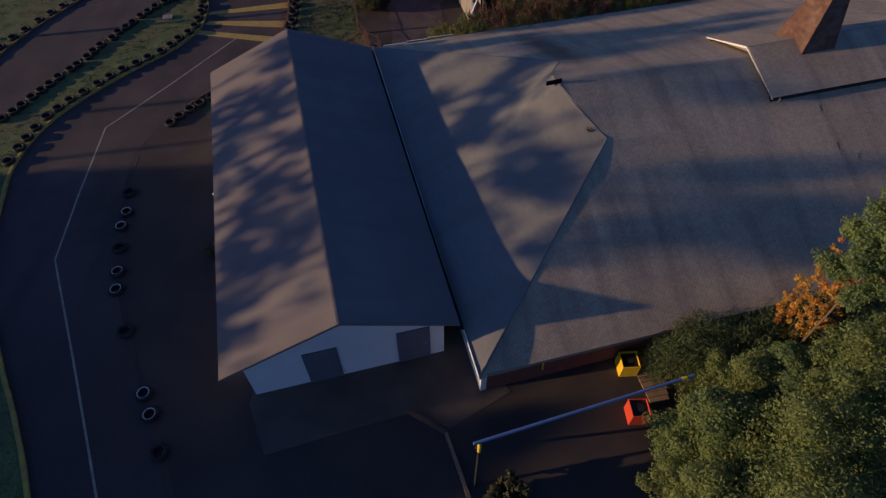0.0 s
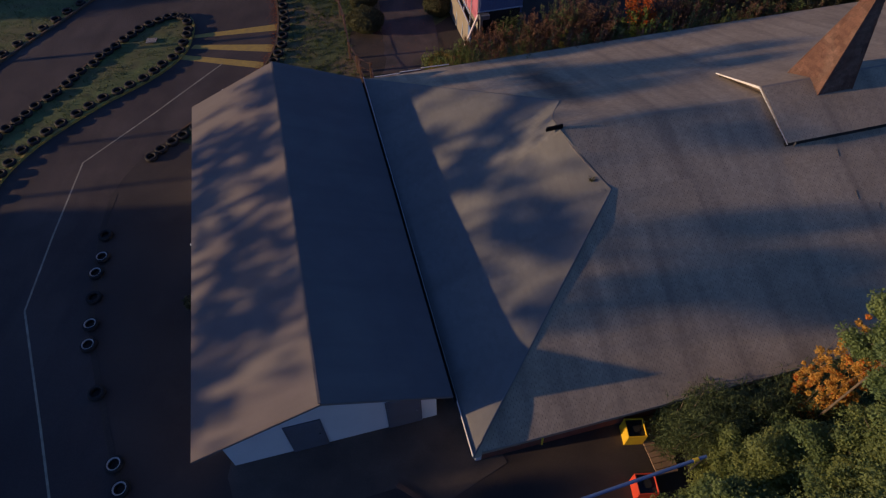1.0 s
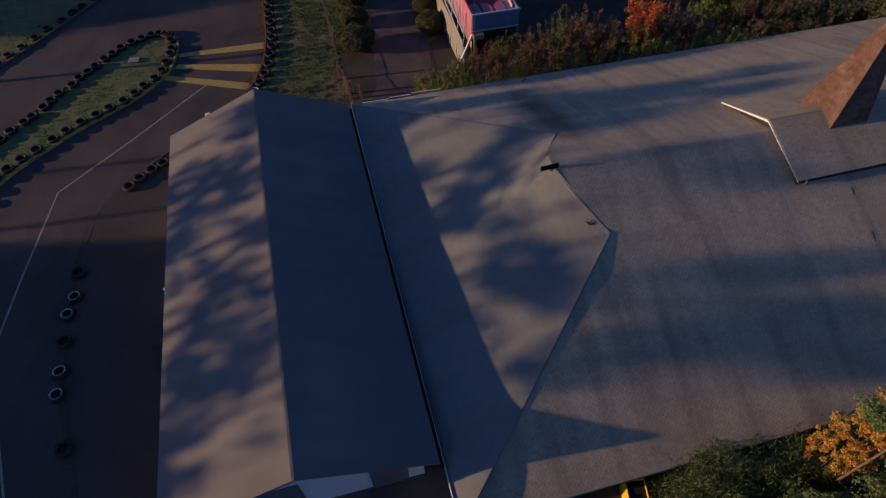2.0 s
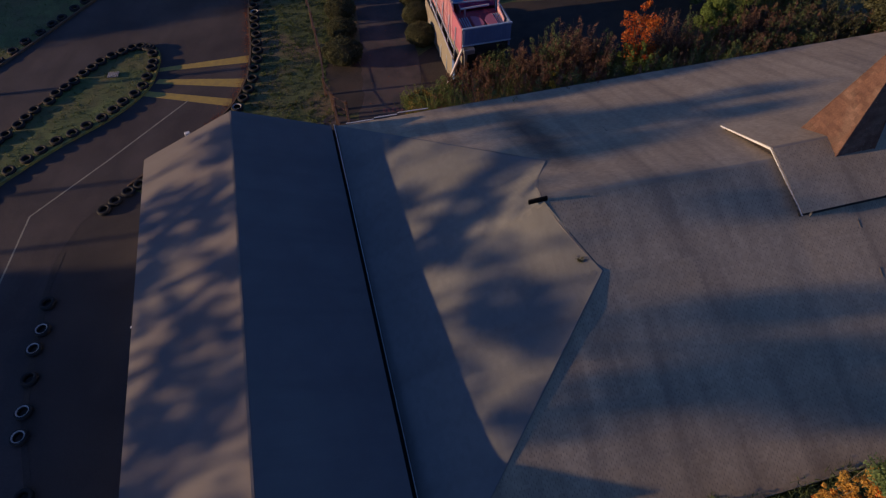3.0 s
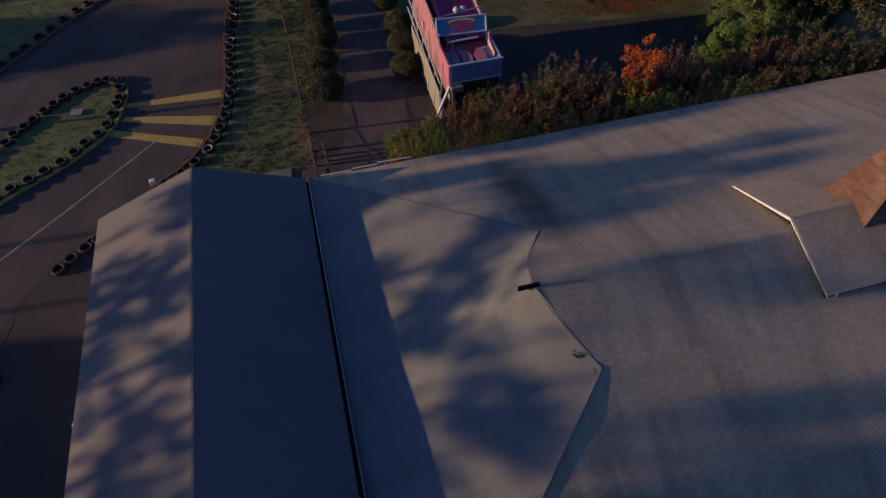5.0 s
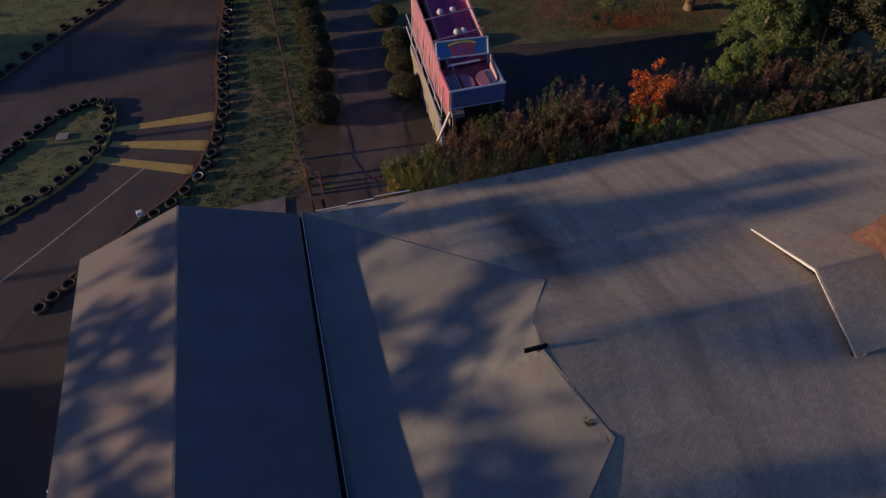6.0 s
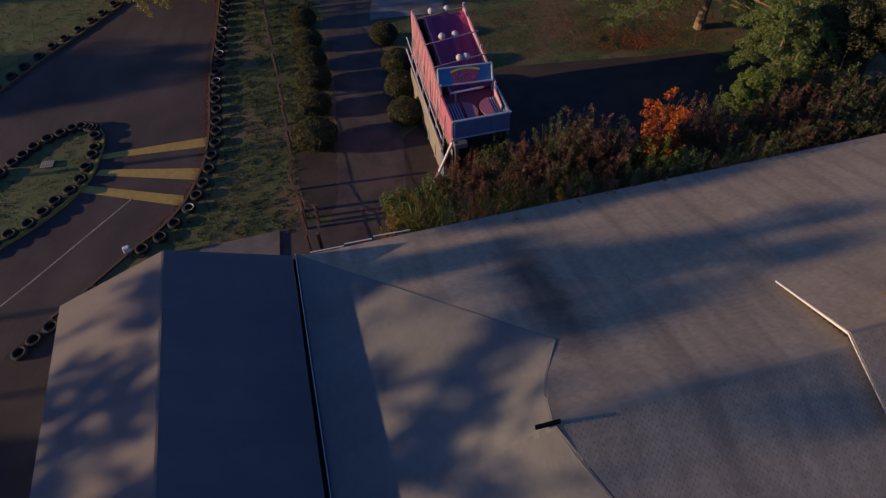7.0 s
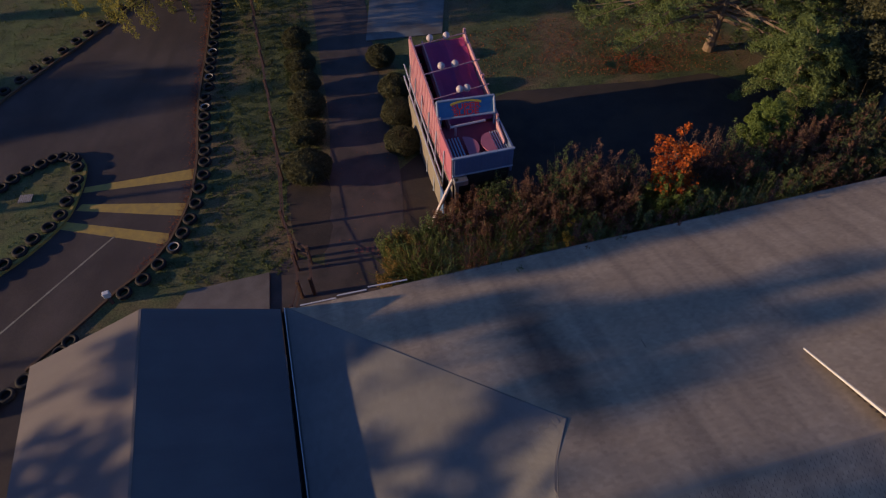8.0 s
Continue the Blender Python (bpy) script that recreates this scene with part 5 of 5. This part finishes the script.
shrub("orange_shrub", bplace(18.0, 27.0), 1.2, 5.0, L_ORANGE, "bright orange autumn shrub with red twigs", seed=560, per=60, clumps=70, leaf=0.055, stems=16, clump=0.22, extra=(L_BROWN, 0.4))
shrub("yellow_shrub", bplace(13.0, 25.2), 0.28, 3.4, L_YELLOW, "small bright yellow shrub among reeds", seed=561, per=60, clumps=16, leaf=0.06, stems=4)
for k in range(4):
    wisp("straw_clump", bplace(6.6 + 0.25 * k, 25.2 + 0.75 * k), 0.5, 1.5, L_STRAW, "straw-yellow tall grass clump by the path", "grass", seed=562 + k, stems=70, per=60, leaf=0.03, bare=0.1)
# added thin shrubs that throw a ragged fringe of shade on the roof edge
for k in range(15):
    wisp("eave_shade_shrub", bplace(8.2 + k * 0.95 + 0.4 * rng.random(), 24.62 + 0.2 * rng.random()), 0.35, 4.0 + 0.5 * rng.random(), (L_DARK, L_BROWN)[k % 2], "tall thin dark shrub added to throw shade on the eave", seed=860 + k, stems=12, leaf=0.026, group="shrubs against the eave", lean=0.08)

# ---- green trees beyond the hedge, and the willow over the track ----
tree("green_tree", (14.7, 34.0, 0), 3.4, 1.25, 0.10, L_GREEN, "leafy bright green young tree", seed=601, leaf=0.045, per=420, clumps=110, low=0.2)
pine_tree("green_tree", (17.2, 37.2, 0), 5.0, 2.7, 0.16, L_PINE, "broad green tree with drooping boughs", seed=602, boughs=24, low=0.3, lean=(-0.3, -0.2))
pine_tree("broad_tree", (15.4, 42.8, 0), 5.4, 7.0, 0.30, L_PINE, "large green tree with a pale trunk", seed=603, boughs=62, low=0.40, lean=(-0.5, -1.0), arc=(-1.1, 3.9), droop=0.14)
tree("broad_tree", (9.8, 47.8, 0), 5.0, 3.2, 0.26, L_PINE, "low spreading green tree at the lawn's end", seed=606, leaf=0.07, per=240, clumps=100, low=0.25, clump=0.13)
# these crowns' dark leaf colour stands in for the deep shade here
tree("shade_evergreen", (19.6, 37.6, 0), 5.0, 2.4, 0.25, L_TOPIARY, "evergreen tree beyond the hedge, leaves darkened for deep shade", seed=608, leaf=0.06, per=240, clumps=110, low=0.1, clump=0.15)
tree("shade_evergreen", (20.6, 43.0, 0), 8.5, 4.0, 0.3, L_TOPIARY, "evergreen tree beyond the hedge, leaves darkened for deep shade", seed=607, leaf=0.075, per=240, clumps=160, low=0.1, clump=0.14)
tree("shade_evergreen", (21.8, 37.6, 0), 7.0, 3.2, 0.3, L_TOPIARY, "evergreen tree beyond the hedge, leaves darkened for deep shade", seed=604, leaf=0.075, per=240, clumps=140, low=0.15, clump=0.14)
tree("shade_evergreen", (23.5, 33.0, 0), 5.5, 2.6, 0.25, L_TOPIARY, "evergreen tree beyond the hedge, leaves darkened for deep shade", seed=605, leaf=0.07, per=240, clumps=120, low=0.12, clump=0.14)
rng = np.random.default_rng(620)
wil = thing("willow", pose(-15.2, 48.2, 0), "yellow-green weeping willow over the track", "tree")
bm, tips = limbs(rng, (0, 0, 0), 8.0, 0.4, 5.5, 12, 0.5)
part("trunk", bm, BARK, wil)
cs, ss = [], []
for k in range(330):
    a, r = rng.random() * 2 * math.pi, 6.2 * math.sqrt(rng.random())
    top = 8.8 - 0.10 * r * r * 0.6
    n = 7 + int(9 * rng.random())
    for j in range(n):
        cs.append((r * math.cos(a) + 0.03 * j, r * math.sin(a), top - 0.42 * j))
        ss.append(0.22)
v, f = leaves(rng, cs, np.array(ss), 34, 0.055, 0.0, 1.3, 0.8)
tris("crown", v, f, L_WILLOW, wil)

# ---- plants in front of the hall ----
def fern(e, d, h, seed):
    rng = np.random.default_rng(seed)
    ob = thing("bamboo_clump", BUILD @ pose(e, d, 0), "dense dark green bamboo-like clump at the eave", "plant", "clumps at the eave")
    bm = bmesh.new()
    for k in range(8):
        a = k * 2.4
        tube(bm, (0.1 * math.cos(a), 0.1 * math.sin(a), 0), (0.5 * math.cos(a), 0.5 * math.sin(a), h * 0.85), 0.02, 0.008, 5)
    part("cane", bm, BARK, ob)
    w = rng.normal(size=(150, 3))
    w /= np.linalg.norm(w, axis=1)[:, None]
    cs = w * np.array([0.95, 0.95, h * 0.42]) * (rng.random(150) ** 0.4)[:, None] + [0, 0, h * 0.55]
    roots = np.repeat(cs, 32, 0) + rng.normal(size=(4800, 3)) * 0.13
    v, f = blades(rng, roots, 0.15, 0.026, 1.5, 0.6)
    tris("foliage", v, f, L_BAMBOO, ob)


rng = np.random.default_rng(88)
for k in range(11):
    fern(9.55 + 0.75 * k, 6.35 + 0.35 * rng.random() - 0.03 * k, 2.7 + 0.4 * rng.random(), 700 + k)
for k, (x, y, r, h, n) in enumerate([(10.72, 9.75, 0.36, 6.9, 56), (11.05, 9.35, 0.44, 5.8, 50), (11.62, 9.35, 0.46, 6.5, 60)]):
    shrub("orange_maple", (x, y, 0), r, h, L_GOLD, "orange and gold autumn maple shrub", "shrub", 720 + k, leaf=0.034, per=90, clumps=n, stems=3, clump=0.26, extra=(L_ORANGE, 0.35), group="maple shrubs by the eave")
for k, (x, y, h, c, s) in enumerate([(9.4, 5.2, 5.4, 2.2, 731), (7.6, 5.9, 4.0, 1.3, 732), (11.2, 6.4, 5.6, 2.0, 733), (12.0, 3.6, 7.2, 2.6, 734), (7.1, 3.9, 4.2, 1.4, 735), (12.9, 7.7, 9.0, 1.9, 736), (8.3, 2.8, 6.2, 2.4, 737), (11.3, 9.0, 9.7, 1.1, 740), (8.9, 7.2, 3.5, 1.4, 738), (10.2, 7.5, 3.8, 1.4, 739)]):
    bough_tree("autumn_tree", (x, y, 0), h, c * 1.06, 0.11 if h < 9.2 else 0.05, (L_TREE, L_LEAF)[k % 2], "leafy olive-green tree just turning in autumn", seed=s, leaf=0.040, per=225, boughs=44, low=0.10 if h < 9.2 else 0.6, group="trees in front of the hall", clump=0.20, droop=0.06)
shrub("dark_shrub", (1.9, 4.6, 0), 0.8, 0.9, L_TOPIARY, "dark shrub under the swing frame", seed=740, per=50, clumps=26)
shrub("debris_heap", (-9.3, 14.0, 0.006), 0.5, 0.5, L_TOPIARY, "heap of brown leaves and twigs by the shed", "heap", seed=741, per=40, clumps=16, stems=6)

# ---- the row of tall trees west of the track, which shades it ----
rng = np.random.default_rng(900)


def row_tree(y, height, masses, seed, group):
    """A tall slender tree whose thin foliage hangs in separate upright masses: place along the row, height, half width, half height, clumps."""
    rng = np.random.default_rng(seed)
    x = -52 + 1.2 * rng.random()
    ob = thing("slender_tree", pose(x, y, 0), "tall slender autumn tree with thin foliage west of the track", "tree", group)
    bm = bmesh.new()
    tube(bm, (0, 0, 0), (0.1, 0.05, height * 0.6), 0.13, 0.08, 8)
    tube(bm, (0.1, 0.05, height * 0.6), (0, 0, height), 0.08, 0.02, 7)
    cs, ss = [], []
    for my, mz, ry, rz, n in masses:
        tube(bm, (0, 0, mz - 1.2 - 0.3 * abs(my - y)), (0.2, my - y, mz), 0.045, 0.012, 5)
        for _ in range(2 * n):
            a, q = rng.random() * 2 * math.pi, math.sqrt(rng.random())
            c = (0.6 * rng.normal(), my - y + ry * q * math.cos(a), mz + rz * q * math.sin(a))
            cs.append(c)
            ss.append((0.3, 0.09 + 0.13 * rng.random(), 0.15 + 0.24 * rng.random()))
    part("trunk", bm, BARK, ob)
    v, f = leaves(rng, cs, np.array(ss), 50, 0.075, 0.0, 1.2, 0.5)
    tris("crown", v, f, L_TREE, ob)


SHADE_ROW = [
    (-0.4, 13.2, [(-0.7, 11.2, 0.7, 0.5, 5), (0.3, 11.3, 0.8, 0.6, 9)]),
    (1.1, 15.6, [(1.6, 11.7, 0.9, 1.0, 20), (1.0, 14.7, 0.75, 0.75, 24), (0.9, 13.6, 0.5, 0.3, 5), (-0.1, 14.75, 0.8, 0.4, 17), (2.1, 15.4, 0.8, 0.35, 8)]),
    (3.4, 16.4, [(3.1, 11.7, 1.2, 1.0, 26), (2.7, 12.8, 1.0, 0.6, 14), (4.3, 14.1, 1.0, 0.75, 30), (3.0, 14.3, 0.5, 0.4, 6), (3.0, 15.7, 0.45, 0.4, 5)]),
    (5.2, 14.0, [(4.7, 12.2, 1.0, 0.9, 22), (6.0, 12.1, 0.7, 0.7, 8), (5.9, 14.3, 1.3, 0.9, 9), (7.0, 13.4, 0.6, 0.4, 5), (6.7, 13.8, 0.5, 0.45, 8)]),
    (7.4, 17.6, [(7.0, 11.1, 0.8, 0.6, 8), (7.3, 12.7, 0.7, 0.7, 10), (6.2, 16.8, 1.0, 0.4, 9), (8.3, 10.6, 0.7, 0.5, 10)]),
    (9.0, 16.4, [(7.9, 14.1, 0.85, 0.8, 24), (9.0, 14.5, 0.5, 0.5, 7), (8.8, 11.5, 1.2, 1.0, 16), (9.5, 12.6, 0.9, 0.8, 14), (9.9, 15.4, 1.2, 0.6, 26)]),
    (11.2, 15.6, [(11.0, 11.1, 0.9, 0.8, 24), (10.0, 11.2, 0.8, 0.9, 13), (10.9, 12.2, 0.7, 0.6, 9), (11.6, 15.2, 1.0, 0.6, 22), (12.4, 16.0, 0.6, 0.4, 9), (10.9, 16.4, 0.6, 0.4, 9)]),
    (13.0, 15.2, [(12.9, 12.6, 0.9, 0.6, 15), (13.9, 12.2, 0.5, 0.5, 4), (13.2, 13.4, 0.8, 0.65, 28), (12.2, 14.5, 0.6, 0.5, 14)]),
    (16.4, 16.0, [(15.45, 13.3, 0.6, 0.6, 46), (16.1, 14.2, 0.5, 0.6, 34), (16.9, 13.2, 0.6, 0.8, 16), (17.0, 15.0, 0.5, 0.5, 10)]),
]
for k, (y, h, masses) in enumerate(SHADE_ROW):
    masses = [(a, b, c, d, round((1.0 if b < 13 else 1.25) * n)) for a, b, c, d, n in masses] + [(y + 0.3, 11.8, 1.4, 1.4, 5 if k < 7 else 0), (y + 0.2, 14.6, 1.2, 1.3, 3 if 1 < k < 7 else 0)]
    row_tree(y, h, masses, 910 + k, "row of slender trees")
for k in range(25):
    y = -26 + k * 1.45
    shrub("tall_shrub", (-58 + 4 * (k % 2) + rng.random(), y, 0), 2.3, (12.2 if k < 14 else 10.9) + 0.5 * rng.random(), L_DARK, "dense tall shrub under the tree row", seed=950 + k, leaf=0.3, per=80, clumps=70 if k < 10 else 120, group="shrubs under the tree row")
for k, y in enumerate((34.5, 37.5, 41.0)):
    shrub("tall_shrub", (-52 + rng.random(), y, 0), 1.3, 5.2 + 0.4 * k, L_DARK, "dense tall shrub west of the lawn", seed=990 + k, leaf=0.2, per=70, clumps=60, group="shrubs under the tree row")
tree("tall_tree", (-60, 30.2, 0), 9.8, 3.3, 0.35, L_TREE, "tall autumn tree in the row west of the track", seed=930, leaf=0.22, per=40, clumps=190, low=0.3, group="row of tall trees", clump=0.2)

# ---- grass blades and fallen leaves where the camera passes ----
def scatter(rng, n, poly, z):
    poly = np.array(poly)
    lo, hi = poly.min(0), poly.max(0)
    p = lo + rng.random((n, 2)) * (hi - lo)
    p = p[inside(p, poly)]
    return np.concatenate([p, np.full((len(p), 1), z)], 1)


rng = np.random.default_rng(1000)
verge = [p for p in right if 26.5 < p[1] < 50]
strip = [(x + 0.7, y) for x, y in verge] + [(-4.8, 27.8), (-3.7, 30), (-4.0, 33), (-4.7, 37.5), (-5.8, 42), (-7.2, 48)]
areas = [(strip, 30000, 0.0), (isle, 60000, 0.07), ([(0, 34), (1, 28.5), (30, 34), (30, 52), (1.4, 52), (1.2, 44.2), (-2.6, 43.5)], 60000, 0.0), ([(-40, 24), (-25.6, 24.5), (-25.2, 27.7), (-24.5, 30.3), (-21.4, 38.2), (-17.5, 48), (-17, 52), (-34, 52)], 60000, 0.0)]
vs, fs, off = [], [], 0
for poly, n, z in areas:
    at = scatter(rng, n, poly, z)
    at = at[np.array([noise.noise(Vector((p[0] * 1.7, p[1] * 1.7, 5.0))) + 0.6 * noise.noise(Vector((p[0] * 5, p[1] * 5, 9.0))) > rng.normal() * 0.18 for p in at])]
    at = at[~inside(at[:, :2], SOIL_SHADE_EDGE) & ~inside(at[:, :2], BED_SHADE)]
    v, f = blades(rng, at, 0.07, 0.04, 0.9, 0.3)
    vs.append(v)
    fs.append(f + off)
    off += len(v)
tufts = scatter(rng, 1600, strip, 0.0)
tufts = tufts[~inside(tufts[:, :2], BED_SHADE)]
at = np.repeat(tufts, 9, 0) + rng.normal(size=(9 * len(tufts), 3)) * [0.07, 0.07, 0.0]
v, f = blades(rng, at, 0.11, 0.04, 0.9, 0.4)
vs.append(v)
fs.append(f + off)
tagged(tris("grass_blades", np.concatenate(vs), np.concatenate(fs), BLADE), "short uneven grass blades", "grass", "", "stuff")
roots = []
for (x, y) in right[: right.index(min(right, key=lambda p: abs(p[1] - 27)))]:
    for k in range(75):
        roots.append((x - abs(rng.normal()) * 0.22 + 0.05, y + rng.normal() * 0.3, 0.02))
lawn = scatter(rng, 60000, [(1.5, 40.5), (4, 40), (16, 41), (17, 46), (8, 46), (1.6, 44)], 0.03)
keep = np.array([rng.random() < 0.10 + 0.9 * math.exp(-(((p[0] - 11.2) / 1.9) ** 2 + ((p[1] - 41.4) / 1.0) ** 2)) + 0.35 * max(0.0, noise.noise(Vector((p[0] * 0.7, p[1] * 0.7, 3.0)))) for p in lawn])
roots = np.concatenate([np.array(roots), lawn[keep], scatter(rng, 900, path_outline, 0.02)])
v, f = leaves(rng, roots, [0.02] * len(roots), 1, 0.03, 0.9)
tagged(tris("fallen_leaves", v, f, L_FALLEN), "scattered rust-brown fallen leaves", "leaves", "", "stuff")
# red chalk marks on the path
mark = thing("chalk_mark", pose(-1.75, 28.95, 0.0135, 0, 0, 6), "faded red chalk marks on the path", "marking", "", "structure")
for k in range(5):
    part("bar", boxed(-0.55 + k * 0.22, -0.42 + k * 0.22, -0.14 + 0.02 * (k % 2), 0.14, 0, 0.004), CHALK, mark)

weed = thing("weed", BUILD @ pose(9.0, 13.86, hood_z(9.0, 13.86)), "small weed sprouting at the roof's edge", "plant")
v, f = blades(rng, np.zeros((26, 3)) + rng.normal(size=(26, 3)) * [0.05, 0.05, 0], 0.16, 0.03, 0.6, 0.3)
tris("sprout", v, f, L_TOPIARY, weed)
pole = thing("utility_pole", pose(-38.5, 26.8, 0), "tall wooden utility pole west of the track", "pole")
part("shaft", tubed((0, 0, 0), (0, 0, 6.6), 0.13, 0.10, sides=10), WOOD, pole)
part("arm", boxed(-0.06, 0.06, -0.5, 0.5, 6.2, 6.3), WOOD, pole)

# ---- shingles of the hall, laid tab by tab ----
TABW, TABL = 0.140, 0.085


def tab_mesh(mat):
    me = bpy.data.meshes.new("shingle")
    w, l = TABW - 0.001, TABL + 0.015
    me.from_pydata([(0, 0, 0), (w, 0, 0), (0, 0, 0.005), (w, 0, 0.005), (w, l, 0.001), (0, l, 0.001)], [], [(0, 1, 3, 2), (2, 3, 4, 5), (0, 2, 5), (1, 4, 3)])
    me.materials.append(mat)
    return me


def tabs(parent, zfun, eave, way, e0, e1, length, keep, near=None):
    """Courses of shingle tabs over a slope from its eave; near: a test for those that become parts of their own."""
    rng = np.random.default_rng(int(eave * 10))
    w, l = TABW - 0.001, TABL + 0.015
    run = 1 / math.hypot(1, 0.42)
    cell = np.array([(0, 0, 0), (w, 0, 0), (0, 0, 0.005), (w, 0, 0.005), (w, l, 0.001), (0, l, 0.001)])
    local, singles = [], []
    for r in range(int(length / (TABL * run))):
        for c in range(int((e1 - e0) / TABW) + 1):
            a, b = e0 + (c - 0.5 * (r % 2)) * TABW, r * TABL
            x, y = a + w / 2, eave + way * (b + l / 2) * run
            if a + w > e1 or not keep(x, y):
                continue
            if near and near(x, y) and len(singles) < 300:
                singles.append((a, b))
            else:
                local.append((a, b))
    loc = np.array(local)
    q = cell[None] + np.concatenate([loc, np.full((len(loc), 1), 0.001)], 1)[:, None]
    q = q.reshape(-1, 3)
    q[:, 0] = np.maximum(q[:, 0], e0)
    d = eave + way * q[:, 1] * run
    v = np.stack([q[:, 0], d, zfun(q[:, 0], d) + q[:, 2]], 1)
    i = np.arange(len(loc))[:, None] * 6
    f = np.concatenate([i + t for t in ([0, 1, 3], [0, 3, 2], [2, 3, 4], [2, 4, 5])], 0)
    if way < 0:
        f = f[:, ::-1]
    ob = tagged(tris("shingles", v, f, SHINGLE, parent), "grey-brown asphalt shingles", kind="stuff")
    if way < 0:
        return ob
    every = np.array(local + singles)
    every = every[rng.random(len(every)) < 0.8]
    slot = np.array([(-0.007, 0.003, 0.0068), (0.007, 0.003, 0.0068), (0.006, 0.072, 0.0036), (-0.006, 0.072, 0.0036)])
    q = (slot[None] + np.concatenate([every, np.zeros((len(every), 1))], 1)[:, None]).reshape(-1, 3)
    d = eave + way * q[:, 1] * run
    f = (np.arange(len(every))[:, None] * 4 + [0, 1, 2, 3]).reshape(-1, 4)
    tagged(tris("shingle_slot", np.stack([q[:, 0], d, zfun(q[:, 0], d) + q[:, 2]], 1), f, SLOT, parent), "dark slots between shingles", kind="stuff")
    if singles:
        me = tab_mesh(SHINGLE_PIECE)
        for a, b in singles:
            d0 = eave + way * b * run
            p0 = Vector((a, d0, float(zfun(a, d0)) + 0.001))
            p1 = Vector((a + w, d0, float(zfun(a + w, d0)) + 0.001))
            d1 = eave + way * (b + l) * run
            p2 = Vector((a, d1, float(zfun(a, d1)) + 0.001))
            x, y = (p1 - p0).normalized(), (p2 - p0).normalized()
            s = new("shingle", me)
            s.parent = parent
            s.matrix_local = Matrix.Translation(p0) @ Matrix((x, y, x.cross(y))).transposed().to_4x4()
    return ob


def clear(x, y):
    """Not under the hood nor under the raised roof."""
    return x > hip(y) + 0.095 and not (x > R0 + 0.1 and (RH if y < RR else RHN) - 0.15 > abs(y - RR))


def raised(e, d):
    d = np.asarray(d)
    return RZ - np.where(d < RR, RK, RKN) * np.abs(d - RR) + 0 * e


def free(x, y):
    return not (abs(x - SPX) < 0.5 and abs(y - SPY) < 0.75)


tabs(hall, hall_z, HS - 0.02, 1, HW, 31, HR - HS, clear, lambda x, y: 10.0 < x < 12.4 and 12.2 < y < 13.3)
tabs(hall, hall_z, HN + 0.02, -1, HW, 31, HN - HR, clear)
tabs(hall, raised, RR - RH - 0.02, 1, R0, 30, RH, free)
tabs(hall, raised, RR + RHN + 0.02, -1, R0, 30, RHN, free)
